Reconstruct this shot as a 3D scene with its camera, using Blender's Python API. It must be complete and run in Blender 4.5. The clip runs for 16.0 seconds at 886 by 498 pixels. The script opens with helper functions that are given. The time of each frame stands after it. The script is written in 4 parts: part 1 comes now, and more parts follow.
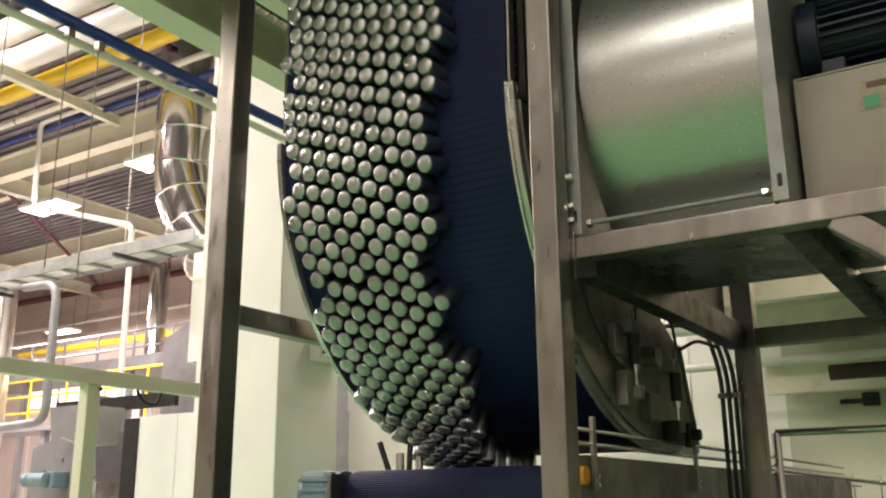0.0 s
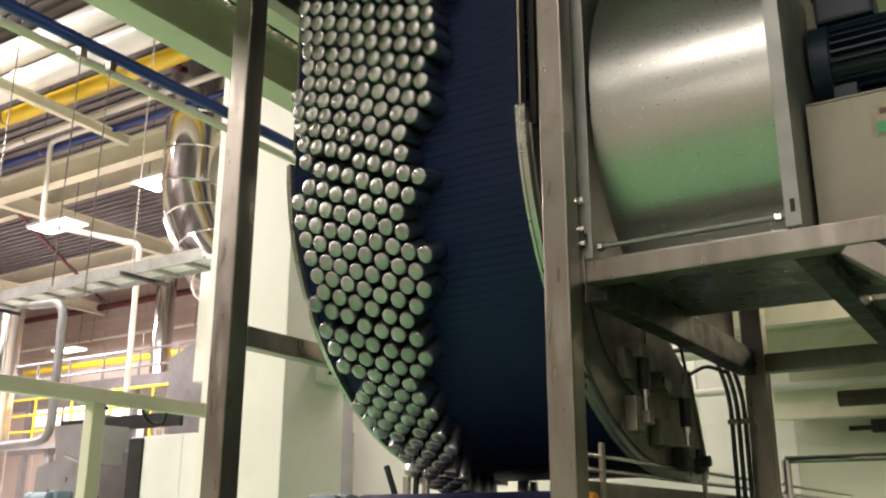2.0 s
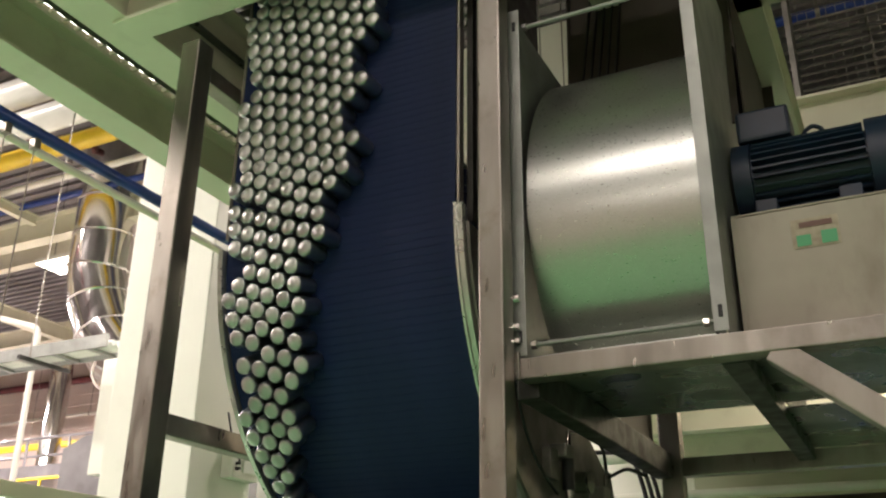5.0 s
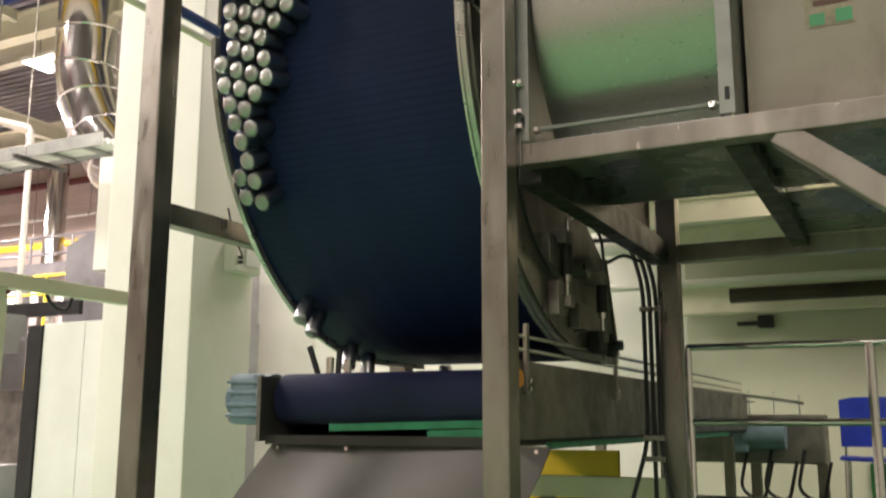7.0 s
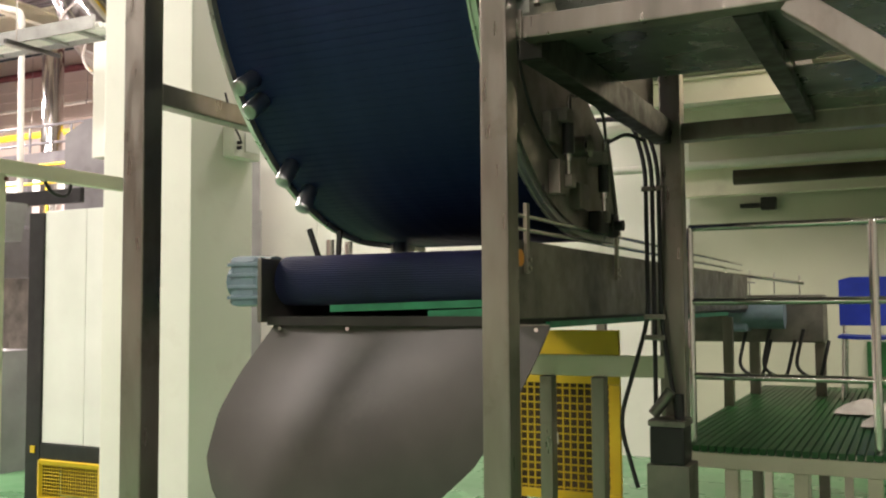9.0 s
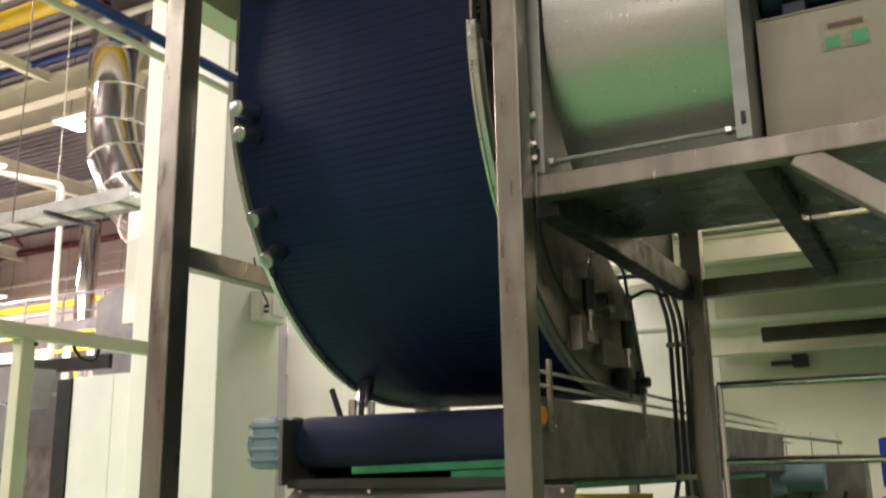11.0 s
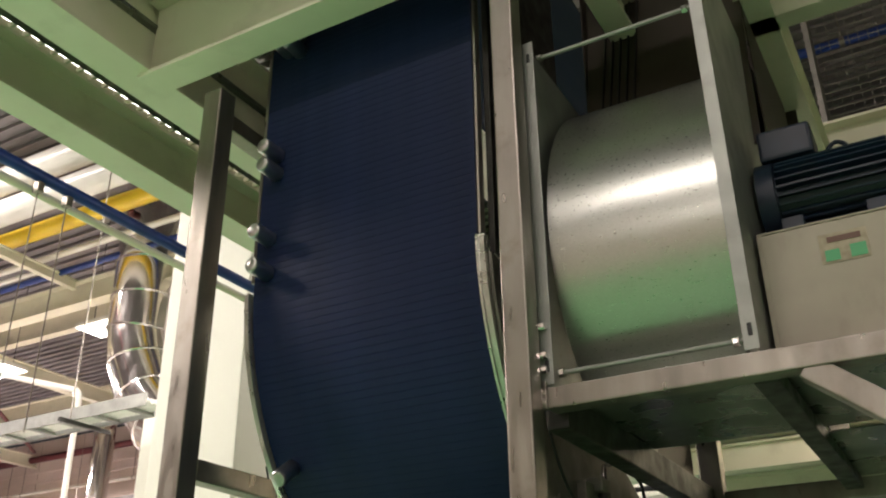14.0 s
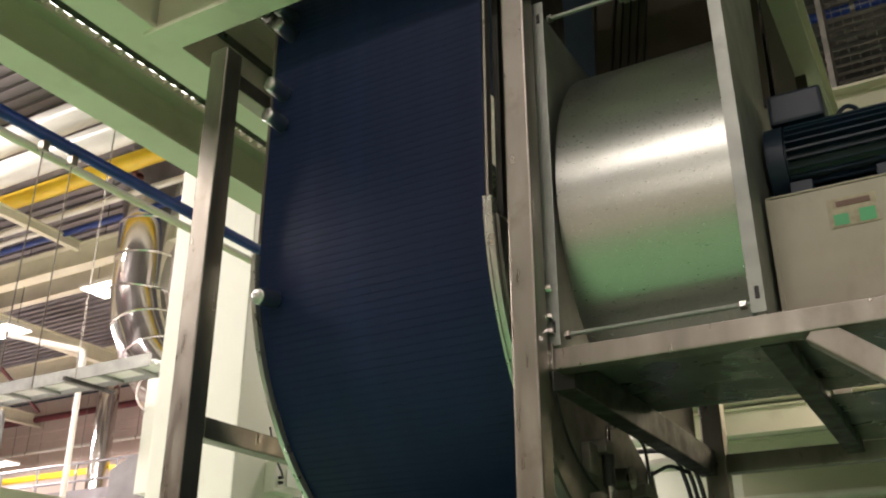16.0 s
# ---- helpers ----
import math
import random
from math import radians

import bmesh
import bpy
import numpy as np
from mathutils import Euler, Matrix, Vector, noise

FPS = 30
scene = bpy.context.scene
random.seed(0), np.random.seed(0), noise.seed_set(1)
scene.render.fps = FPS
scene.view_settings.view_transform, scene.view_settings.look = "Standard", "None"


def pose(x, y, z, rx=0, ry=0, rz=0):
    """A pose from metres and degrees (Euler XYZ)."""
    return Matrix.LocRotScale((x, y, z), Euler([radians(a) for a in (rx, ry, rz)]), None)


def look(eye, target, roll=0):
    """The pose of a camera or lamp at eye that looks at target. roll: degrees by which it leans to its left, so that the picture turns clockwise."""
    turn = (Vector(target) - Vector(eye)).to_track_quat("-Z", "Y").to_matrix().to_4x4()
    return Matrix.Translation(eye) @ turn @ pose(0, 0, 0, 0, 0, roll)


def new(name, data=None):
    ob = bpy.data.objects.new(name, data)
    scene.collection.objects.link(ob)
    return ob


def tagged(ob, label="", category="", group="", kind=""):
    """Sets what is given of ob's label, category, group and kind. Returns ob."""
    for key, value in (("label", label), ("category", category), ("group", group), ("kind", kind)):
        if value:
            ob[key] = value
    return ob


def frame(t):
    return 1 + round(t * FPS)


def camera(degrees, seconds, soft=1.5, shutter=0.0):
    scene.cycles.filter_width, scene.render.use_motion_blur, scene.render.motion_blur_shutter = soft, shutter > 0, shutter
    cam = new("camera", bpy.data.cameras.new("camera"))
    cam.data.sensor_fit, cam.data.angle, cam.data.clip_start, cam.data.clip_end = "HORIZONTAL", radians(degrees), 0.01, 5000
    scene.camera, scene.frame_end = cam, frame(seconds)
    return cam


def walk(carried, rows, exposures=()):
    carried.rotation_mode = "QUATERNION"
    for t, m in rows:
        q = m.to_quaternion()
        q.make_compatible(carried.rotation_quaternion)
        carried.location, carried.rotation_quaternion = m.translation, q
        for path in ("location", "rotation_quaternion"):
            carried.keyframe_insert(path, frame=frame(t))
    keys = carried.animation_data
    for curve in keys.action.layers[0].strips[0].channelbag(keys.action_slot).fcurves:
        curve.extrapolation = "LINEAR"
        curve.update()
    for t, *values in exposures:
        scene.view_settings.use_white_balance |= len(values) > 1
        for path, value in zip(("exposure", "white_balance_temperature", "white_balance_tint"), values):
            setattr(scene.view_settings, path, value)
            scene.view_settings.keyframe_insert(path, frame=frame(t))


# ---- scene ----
cam = camera(50.8, 16.0, soft=2.1, shutter=0.4)
PATH = [
    (0, (0.024, 0.027, 1.617), (-1.004, 1.659, 2.145), -0.5),
    (0.5, (0.019, 0.029, 1.616), (-1.011, 1.66, 2.146), -0.5),
    (1, (0.018, 0.033, 1.617), (-1.016, 1.66, 2.15), -0.3),
    (1.5, (0.016, 0.032, 1.619), (-1.015, 1.657, 2.163), -0.1),
    (2, (0.011, 0.03, 1.623), (-1.021, 1.644, 2.195), 0.1),
    (2.5, (0.007, 0.02, 1.634), (-1.007, 1.604, 2.313), -0.1),
    (3, (0.0, 0.006, 1.635), (-0.975, 1.54, 2.469), 0.4),
    (5.5, (-0.053, -0.022, 1.592), (-0.866, 1.667, 2.307), 0.6),
    (6, (-0.056, -0.011, 1.585), (-0.897, 1.702, 2.182), 0.7),
    (6.5, (-0.063, -0.007, 1.582), (-0.933, 1.731, 2.055), 0.7),
    (7, (-0.074, -0.004, 1.574), (-0.947, 1.759, 1.936), 0.1),
    (7.5, (-0.079, 0.006, 1.567), (-0.952, 1.793, 1.78), -0.2),
    (8, (-0.088, 0.017, 1.574), (-0.974, 1.808, 1.667), -0.3),
    (10.5, (-0.063, 0.041, 1.531), (-0.98, 1.787, 1.864), -0.7),
    (11, (-0.062, 0.037, 1.541), (-0.979, 1.752, 2.007), -0.9),
    (11.5, (-0.059, 0.035, 1.554), (-0.957, 1.713, 2.17), -1.1),
    (12, (-0.056, 0.029, 1.558), (-0.929, 1.671, 2.295), -0.9),
    (12.5, (-0.05, 0.033, 1.56), (-0.919, 1.645, 2.364), -0.8),
    (13, (-0.041, 0.036, 1.553), (-0.91, 1.605, 2.439), -0.6),
    (13.5, (-0.031, 0.033, 1.551), (-0.905, 1.599, 2.436), -0.7),
    (14, (-0.029, 0.031, 1.556), (-0.906, 1.601, 2.43), -0.7),
    (14.5, (-0.031, 0.027, 1.551), (-0.907, 1.593, 2.433), -0.6),
    (15, (-0.036, 0.027, 1.545), (-0.931, 1.616, 2.367), -0.3),
    (15.5, (-0.04, 0.029, 1.546), (-0.943, 1.621, 2.353), -0.1),
    (16, (-0.044, 0.027, 1.546), (-0.941, 1.622, 2.352), -0.1),
]
walk(cam, [(t, look(eye, target, roll)) for t, eye, target, roll in PATH],
     exposures=[(0.0, 0.0), (16.0, 0.0)])

# ---- world and lights ----
world = bpy.data.worlds.new("hall_air")
scene.world = world
world.use_nodes = True
world.node_tree.nodes["Background"].inputs[0].default_value = (0.9, 0.95, 1.0, 1)
world.node_tree.nodes["Background"].inputs[1].default_value = 0.03


def lamp(name, x, y, z, sx, sy, watts, colour=(1.0, 0.875, 0.81), rx=0, rz=0):
    """A rectangular area light that shines down."""
    data = bpy.data.lights.new(name, "AREA")
    data.shape, data.size, data.size_y, data.energy, data.color = "RECTANGLE", sx, sy, watts, colour
    ob = new(name, data)
    ob.matrix_world = pose(x, y, z, rx, 0, rz)
    return ob


# unseen fill lights, placed by brightness over the aisle, hall and platform
for lx, ly, lz, lw in ((-8.6, -1.8, 6.8, 850), (-1.0, -3.0, 6.6, 150), (-5.4, -4.2, 6.5, 80), (-1.8, -7.6, 5.2, 150), (3.2, -4.4, 4.9, 250), (-9.8, 3.6, 7.3, 450), (-12.5, 5.2, 8.9, 520), (-4.4, 7.7, 6.2, 235)):
    lamp("bay_light", lx, ly, lz, 3.0, 0.6, lw)
for lx, ly, lz, lw in ((-14.9, 10.0, 6.85, 1500), (-20.5, 5.0, 7.2, 1700), (-22.0, 14.5, 7.2, 1500)):
    lamp("hall_light", lx, ly, lz, 3.0, 0.6, lw, (1.0, 0.88, 0.86))
# added fill, tilted to brighten the far wall and spare the machine
lamp("wall_light", 1.0, 6.0, 3.6, 1.8, 0.4, 85, (1.0, 0.86, 0.74), rx=48)

# ---- materials ----


class Mat:
    """A node material with a few short-hands."""

    def __init__(self, name, colour, rough=0.5, metal=0.0):
        self.m = bpy.data.materials.new(name)
        self.m.use_nodes = True
        self.t = self.m.node_tree
        self.b = self.t.nodes["Principled BSDF"]
        self.b.inputs["Base Color"].default_value = (*colour, 1)
        self.b.inputs["Roughness"].default_value = rough
        self.b.inputs["Metallic"].default_value = metal
        self.colour = colour

    def node(self, kind, **values):
        n = self.t.nodes.new(kind)
        for key, value in values.items():
            n.inputs[key.replace("_", " ")].default_value = value
        return n

    def coords(self, scale=(1, 1, 1)):
        c, m = self.node("ShaderNodeTexCoord"), self.node("ShaderNodeMapping")
        m.inputs["Scale"].default_value = scale
        self.t.links.new(c.outputs["Object"], m.inputs["Vector"])
        return m.outputs[0]

    def ramp(self, fac, a, b, lo=0.3, hi=0.7):
        r = self.t.nodes.new("ShaderNodeMapRange")
        r.inputs["From Min"].default_value, r.inputs["From Max"].default_value = lo, hi
        r.inputs["To Min"].default_value, r.inputs["To Max"].default_value = a, b
        self.t.links.new(fac, r.inputs["Value"])
        return r.outputs[0]

    def vary(self, low, high, scale=3.0, stretch=(1, 1, 1), detail=5, lo=0.3, hi=0.7):
        """Mixes two colours by noise."""
        n = self.node("ShaderNodeTexNoise", Scale=scale, Detail=detail)
        self.t.links.new(self.coords(stretch), n.inputs["Vector"])
        mix = self.t.nodes.new("ShaderNodeMix")
        mix.data_type = "RGBA"
        mix.inputs[6].default_value, mix.inputs[7].default_value = (*low, 1), (*high, 1)
        self.t.links.new(self.ramp(n.outputs["Fac"], 0, 1, lo, hi), mix.inputs[0])
        self.t.links.new(mix.outputs[2], self.b.inputs["Base Color"])
        self.last = mix.outputs[2]
        return self

    def stain(self, colour, scale=1.2, amount=0.5, lo=0.55, hi=0.75, stretch=(1, 1, 1)):
        """Blotches of another colour over the last one."""
        n = self.node("ShaderNodeTexNoise", Scale=scale, Detail=8, Roughness=0.65)
        self.t.links.new(self.coords(stretch), n.inputs["Vector"])
        mix = self.t.nodes.new("ShaderNodeMix")
        mix.data_type = "RGBA"
        mix.inputs[7].default_value = (*colour, 1)
        self.t.links.new(self.last, mix.inputs[6])
        self.t.links.new(self.ramp(n.outputs["Fac"], 0, amount, lo, hi), mix.inputs[0])
        self.t.links.new(mix.outputs[2], self.b.inputs["Base Color"])
        self.last = mix.outputs[2]
        return self

    def rough(self, a, b, scale=6.0, stretch=(1, 1, 1)):
        n = self.node("ShaderNodeTexNoise", Scale=scale, Detail=6)
        self.t.links.new(self.coords(stretch), n.inputs["Vector"])
        self.t.links.new(self.ramp(n.outputs["Fac"], a, b), self.b.inputs["Roughness"])
        return self

    def bump(self, strength=0.1, scale=60.0, stretch=(1, 1, 1), distance=0.01):
        n = self.node("ShaderNodeTexNoise", Scale=scale, Detail=4)
        self.t.links.new(self.coords(stretch), n.inputs["Vector"])
        u = self.node("ShaderNodeBump", Strength=strength, Distance=distance)
        self.t.links.new(n.outputs["Fac"], u.inputs["Height"])
        self.t.links.new(u.outputs[0], self.b.inputs["Normal"])
        return self


def glow(name, colour, strength):
    mt = Mat(name, colour, 0.4)
    mt.b.inputs["Emission Color"].default_value = (*colour, 1)
    mt.b.inputs["Emission Strength"].default_value = strength
    return mt.m


def galvanised():
    mt = Mat("galvanised_steel", (0.6, 0.62, 0.6), 0.3, 0.95)
    v = mt.node("ShaderNodeTexNoise", Scale=190.0, Detail=2)
    mt.t.links.new(mt.coords((0.5, 1, 1)), v.inputs["Vector"])
    mix = mt.t.nodes.new("ShaderNodeMix")
    mix.data_type = "RGBA"
    mix.inputs[6].default_value, mix.inputs[7].default_value = (0.475, 0.495, 0.455, 1), (0.51, 0.525, 0.49, 1)
    mt.t.links.new(mt.ramp(v.outputs["Fac"], 0, 1, 0.35, 0.65), mix.inputs[0])
    mt.t.links.new(mix.outputs[2], mt.b.inputs["Base Color"])
    mt.last = mix.outputs[2]
    mt.t.links.new(mt.ramp(v.outputs["Fac"], 0.27, 0.295, 0.25, 0.75), mt.b.inputs["Roughness"])
    return mt.stain((0.42, 0.43, 0.38), 4.0, 0.4, 0.45, 0.75).m


def belt_plastic():
    """Dull dark blue plastic, rubbed along the run of the belt."""
    mt = Mat("blue_belt_plastic", (0.007, 0.015, 0.058), 0.48).vary((0.005, 0.012, 0.046), (0.009, 0.019, 0.072), 9, (0.5, 1, 1)).stain((0.016, 0.026, 0.07), 5, 0.35, stretch=(3, 0.4, 0.4)).rough(0.45, 0.62, 22)
    mt.b.inputs["Specular IOR Level"].default_value = 0.22
    return mt.m


def can_end():
    """Bare pressed aluminium, each can a little brighter or duller."""
    mt = Mat("pressed_aluminium_end", (0.62, 0.62, 0.6), 0.3, 0.95)
    info = mt.t.nodes.new("ShaderNodeObjectInfo")
    mix = mt.t.nodes.new("ShaderNodeMix")
    mix.data_type = "RGBA"
    mix.inputs[6].default_value, mix.inputs[7].default_value = (0.36, 0.36, 0.345, 1), (0.52, 0.52, 0.5, 1)
    mt.t.links.new(info.outputs["Random"], mix.inputs[0])
    mt.t.links.new(mix.outputs[2], mt.b.inputs["Base Color"])
    mt.t.links.new(mt.ramp(info.outputs["Random"], 0.3, 0.42, 0, 1), mt.b.inputs["Roughness"])
    # turned metal: the fine rings round the axis draw the sheen out across the end
    ring = mt.t.nodes.new("ShaderNodeTangent")
    ring.direction_type, ring.axis = "RADIAL", "Z"
    mt.b.inputs["Anisotropic"].default_value = 0.85
    mt.t.links.new(ring.outputs[0], mt.b.inputs["Tangent"])
    return mt.m


STEEL = Mat("brushed_stainless", (0.3, 0.28, 0.25), 0.34, 0.92).vary((0.22, 0.2, 0.175), (0.36, 0.335, 0.295), 9, (1, 1, 0.25)).stain((0.17, 0.14, 0.11), 6, 0.7).rough(0.26, 0.46, 30, (1, 1, 0.2)).m
STEEL_PLATE = Mat("dull_stainless_plate", (0.22, 0.21, 0.185), 0.42, 0.85).vary((0.14, 0.135, 0.12), (0.29, 0.275, 0.245), 5).stain((0.07, 0.062, 0.05), 11, 0.6).rough(0.3, 0.55, 14).m
GUIDE = Mat("pale_polished_guide_strip", (0.56, 0.56, 0.52), 0.3, 0.8).vary((0.46, 0.46, 0.42), (0.64, 0.64, 0.6), 8).rough(0.24, 0.4, 20).m
CHROME = Mat("polished_steel", (0.74, 0.72, 0.7), 0.14, 1.0).rough(0.06, 0.2, 8, (1, 1, 0.2)).bump(0.03, 3.0).m
GALV = galvanised()
ZINC = Mat("dull_zinc_sheet", (0.34, 0.35, 0.33), 0.45, 0.75).vary((0.27, 0.28, 0.26), (0.4, 0.41, 0.385), 5).stain((0.2, 0.2, 0.17), 9, 0.5).rough(0.42, 0.58, 12).m
BELT = belt_plastic()
BELT_RUBBER = Mat("blue_roller_belt", (0.012, 0.015, 0.062), 0.5).vary((0.009, 0.011, 0.045), (0.017, 0.02, 0.075), 10).m
CAN_END = can_end()
CAN_SIDE = Mat("bright_aluminium_wall", (0.5, 0.52, 0.53), 0.3, 1.0).m
CREAM = Mat("cream_beam_paint", (0.76, 0.73, 0.58), 0.45).vary((0.71, 0.68, 0.53), (0.8, 0.77, 0.62), 2.2).stain((0.45, 0.4, 0.3), 3.5, 0.35).bump(0.05, 120).m
DARK_BACK = Mat("dark_brown_machine_body", (0.07, 0.045, 0.025), 0.6).vary((0.05, 0.032, 0.018), (0.1, 0.065, 0.035), 4).m
WALL = Mat("white_wall_paint", (0.8, 0.79, 0.72), 0.55).vary((0.76, 0.75, 0.68), (0.83, 0.82, 0.75), 1.3).stain((0.6, 0.58, 0.5), 2.4, 0.3).bump(0.12, 40).m
PINK_WALL = Mat("beige_wall_panel", (0.62, 0.52, 0.46), 0.6).vary((0.56, 0.46, 0.41), (0.67, 0.57, 0.51), 0.6).stain((0.4, 0.33, 0.3), 0.8, 0.3).m
GREEN_WALL = Mat("pale_green_wall_panel", (0.56, 0.56, 0.44), 0.55).vary((0.51, 0.51, 0.4), (0.61, 0.61, 0.48), 0.9).m
ROOF = Mat("grey_roof_deck", (0.2, 0.18, 0.19), 0.6).vary((0.16, 0.145, 0.155), (0.24, 0.22, 0.23), 1.0).stain((0.14, 0.12, 0.12), 0.7, 0.4).m
FLOOR = Mat("green_epoxy_floor", (0.125, 0.29, 0.135), 0.28).vary((0.105, 0.255, 0.115), (0.145, 0.33, 0.155), 1.5).stain((0.15, 0.27, 0.15), 2.2, 0.4).rough(0.2, 0.42, 3).m
GREY_FLOOR = Mat("grey_concrete_floor", (0.4, 0.37, 0.34), 0.45).vary((0.34, 0.31, 0.29), (0.45, 0.42, 0.39), 0.8).stain((0.22, 0.2, 0.18), 1.4, 0.4).m
BLUE = Mat("blue_pipe_paint", (0.008, 0.035, 0.2), 0.35).vary((0.006, 0.028, 0.16), (0.011, 0.042, 0.24), 6).m
YELLOW = Mat("yellow_pipe_paint", (0.72, 0.5, 0.02), 0.4).vary((0.66, 0.44, 0.015), (0.76, 0.55, 0.03), 3).stain((0.4, 0.28, 0.04), 4, 0.3).m
WHITE = Mat("white_pipe_paint", (0.78, 0.76, 0.7), 0.4).vary((0.72, 0.7, 0.64), (0.82, 0.8, 0.74), 3).stain((0.5, 0.47, 0.4), 4, 0.3).m
LAGGING = Mat("white_duct_lagging", (0.8, 0.8, 0.76), 0.3).vary((0.74, 0.74, 0.7), (0.84, 0.84, 0.8), 2).m
RED = Mat("dark_red_pipe_paint", (0.12, 0.02, 0.025), 0.45).vary((0.09, 0.015, 0.02), (0.15, 0.03, 0.035), 3).m
DARK = Mat("dark_steel", (0.035, 0.032, 0.03), 0.5, 0.4).vary((0.022, 0.02, 0.019), (0.05, 0.046, 0.042), 5).m
BLACK = Mat("black_plastic", (0.012, 0.012, 0.013), 0.5).vary((0.008, 0.008, 0.009), (0.02, 0.02, 0.021), 8).m
BROWN = Mat("brown_duct_sheet", (0.055, 0.044, 0.032), 0.5, 0.4).vary((0.035, 0.028, 0.02), (0.075, 0.06, 0.045), 2.5).m
MOTOR = Mat("blue_motor_paint", (0.005, 0.016, 0.036), 0.45).vary((0.004, 0.012, 0.028), (0.007, 0.022, 0.05), 7).stain((0.03, 0.03, 0.03), 9, 0.5).m
GEAR = Mat("grey_blue_gearbox_paint", (0.16, 0.23, 0.27), 0.42).vary((0.12, 0.18, 0.22), (0.2, 0.28, 0.32), 9).stain((0.06, 0.07, 0.08), 14, 0.5).m
BOX = Mat("dusty_beige_steel", (0.38, 0.345, 0.275), 0.5, 0.15).vary((0.33, 0.295, 0.235), (0.43, 0.395, 0.32), 4).stain((0.22, 0.19, 0.14), 5, 0.6, stretch=(1, 1, 0.4)).m
APRON = Mat("grey_plastic_sheet", (0.085, 0.078, 0.07), 0.42).vary((0.065, 0.06, 0.055), (0.105, 0.096, 0.088), 3).stain((0.15, 0.135, 0.12), 5, 0.3).m
MESH_GREEN = Mat("green_guide_plastic", (0.02, 0.2, 0.09), 0.4).vary((0.015, 0.15, 0.07), (0.03, 0.26, 0.12), 12).m
GRATING = Mat("green_grating_paint", (0.012, 0.09, 0.02), 0.4).vary((0.008, 0.065, 0.014), (0.02, 0.12, 0.03), 6).m
ORANGE = Mat("orange_button", (0.8, 0.3, 0.01), 0.35).m
CHAIR_BLUE = Mat("blue_chair_plastic", (0.01, 0.03, 0.3), 0.4).vary((0.008, 0.024, 0.24), (0.013, 0.036, 0.34), 8).m
CLOTH = Mat("white_rag_cloth", (0.75, 0.72, 0.7), 0.8).vary((0.66, 0.62, 0.6), (0.8, 0.78, 0.76), 12).m
PAPER = Mat("worn_label_paper", (0.42, 0.36, 0.26), 0.6).vary((0.34, 0.28, 0.2), (0.5, 0.44, 0.33), 40).m
LABEL_GREEN = Mat("green_label_print", (0.1, 0.42, 0.2), 0.5).m
LABEL_INK = Mat("dark_label_print", (0.16, 0.08, 0.06), 0.5).m
DECK = Mat("galvanised_deck_sheet", (0.22, 0.23, 0.21), 0.28, 0.85).vary((0.16, 0.17, 0.15), (0.29, 0.3, 0.275), 3).stain((0.08, 0.08, 0.07), 5, 0.5).rough(0.18, 0.42, 9).m
# dark steel; on the platform beams its colour holds the shade under the deck
DIM_STEEL = Mat("dim_steel", (0.035, 0.034, 0.028), 0.45, 0.5).vary((0.022, 0.022, 0.018), (0.05, 0.048, 0.04), 6).stain((0.02, 0.02, 0.016), 8, 0.6).rough(0.35, 0.6, 16).m
LED = glow("led_panel", (1.0, 0.97, 0.9), 9.0)
GLASS_LIGHT = glow("lit_window_band", (1.0, 0.98, 0.92), 0.8)

# ---- building helpers ----


def mesh_of(name, bm, material, smooth=False):
    me = bpy.data.meshes.new(name)
    bm.normal_update()
    for face in bm.faces:
        face.smooth = smooth
    bm.to_mesh(me)
    bm.free()
    me.materials.append(material)
    return me


def part(name, bm, material, parent=None, label="", smooth=False):
    ob = new(name, mesh_of(name, bm, material, smooth))
    if smooth:
        ob.modifiers.new("edges", "EDGE_SPLIT").split_angle = radians(62)
    if parent is not None:
        ob.parent = parent
    return tagged(ob, label)


def thing(name, label, category, at=(0, 0, 0), group="", kind="", rz=0):
    ob = new(name)
    ob.empty_display_size = 0.1
    ob.matrix_world = pose(*at, 0, 0, rz)
    return tagged(ob, label, category, group, kind)


def box(x0, x1, y0, y1, z0, z1, bevel=0.0, bm=None, m=None):
    bm = bm or bmesh.new()
    made = bmesh.ops.create_cube(bm, size=1.0)["verts"]
    for v in made:
        v.co = Vector((x0 + (v.co.x + 0.5) * (x1 - x0), y0 + (v.co.y + 0.5) * (y1 - y0), z0 + (v.co.z + 0.5) * (z1 - z0)))
    if bevel:
        edges = list({e for v in made for e in v.link_edges})
        made = bmesh.ops.bevel(bm, geom=edges, offset=bevel, segments=2, affect="EDGES", profile=0.6)["verts"]
    if m is not None:
        bmesh.ops.transform(bm, matrix=m, verts=[v for v in bm.verts if v in set(made)] if bevel else made)
    return bm


def rod(a, b, r, seg=12, bm=None, r2=None, caps=True):
    """A round bar from a to b."""
    bm = bm or bmesh.new()
    a, b = Vector(a), Vector(b)
    turn = (b - a).to_track_quat("Z", "Y").to_matrix().to_4x4()
    m = Matrix.Translation((a + b) / 2) @ turn
    bmesh.ops.create_cone(bm, cap_ends=caps, segments=seg, radius1=r, radius2=r if r2 is None else r2, depth=(b - a).length, matrix=m)
    return bm


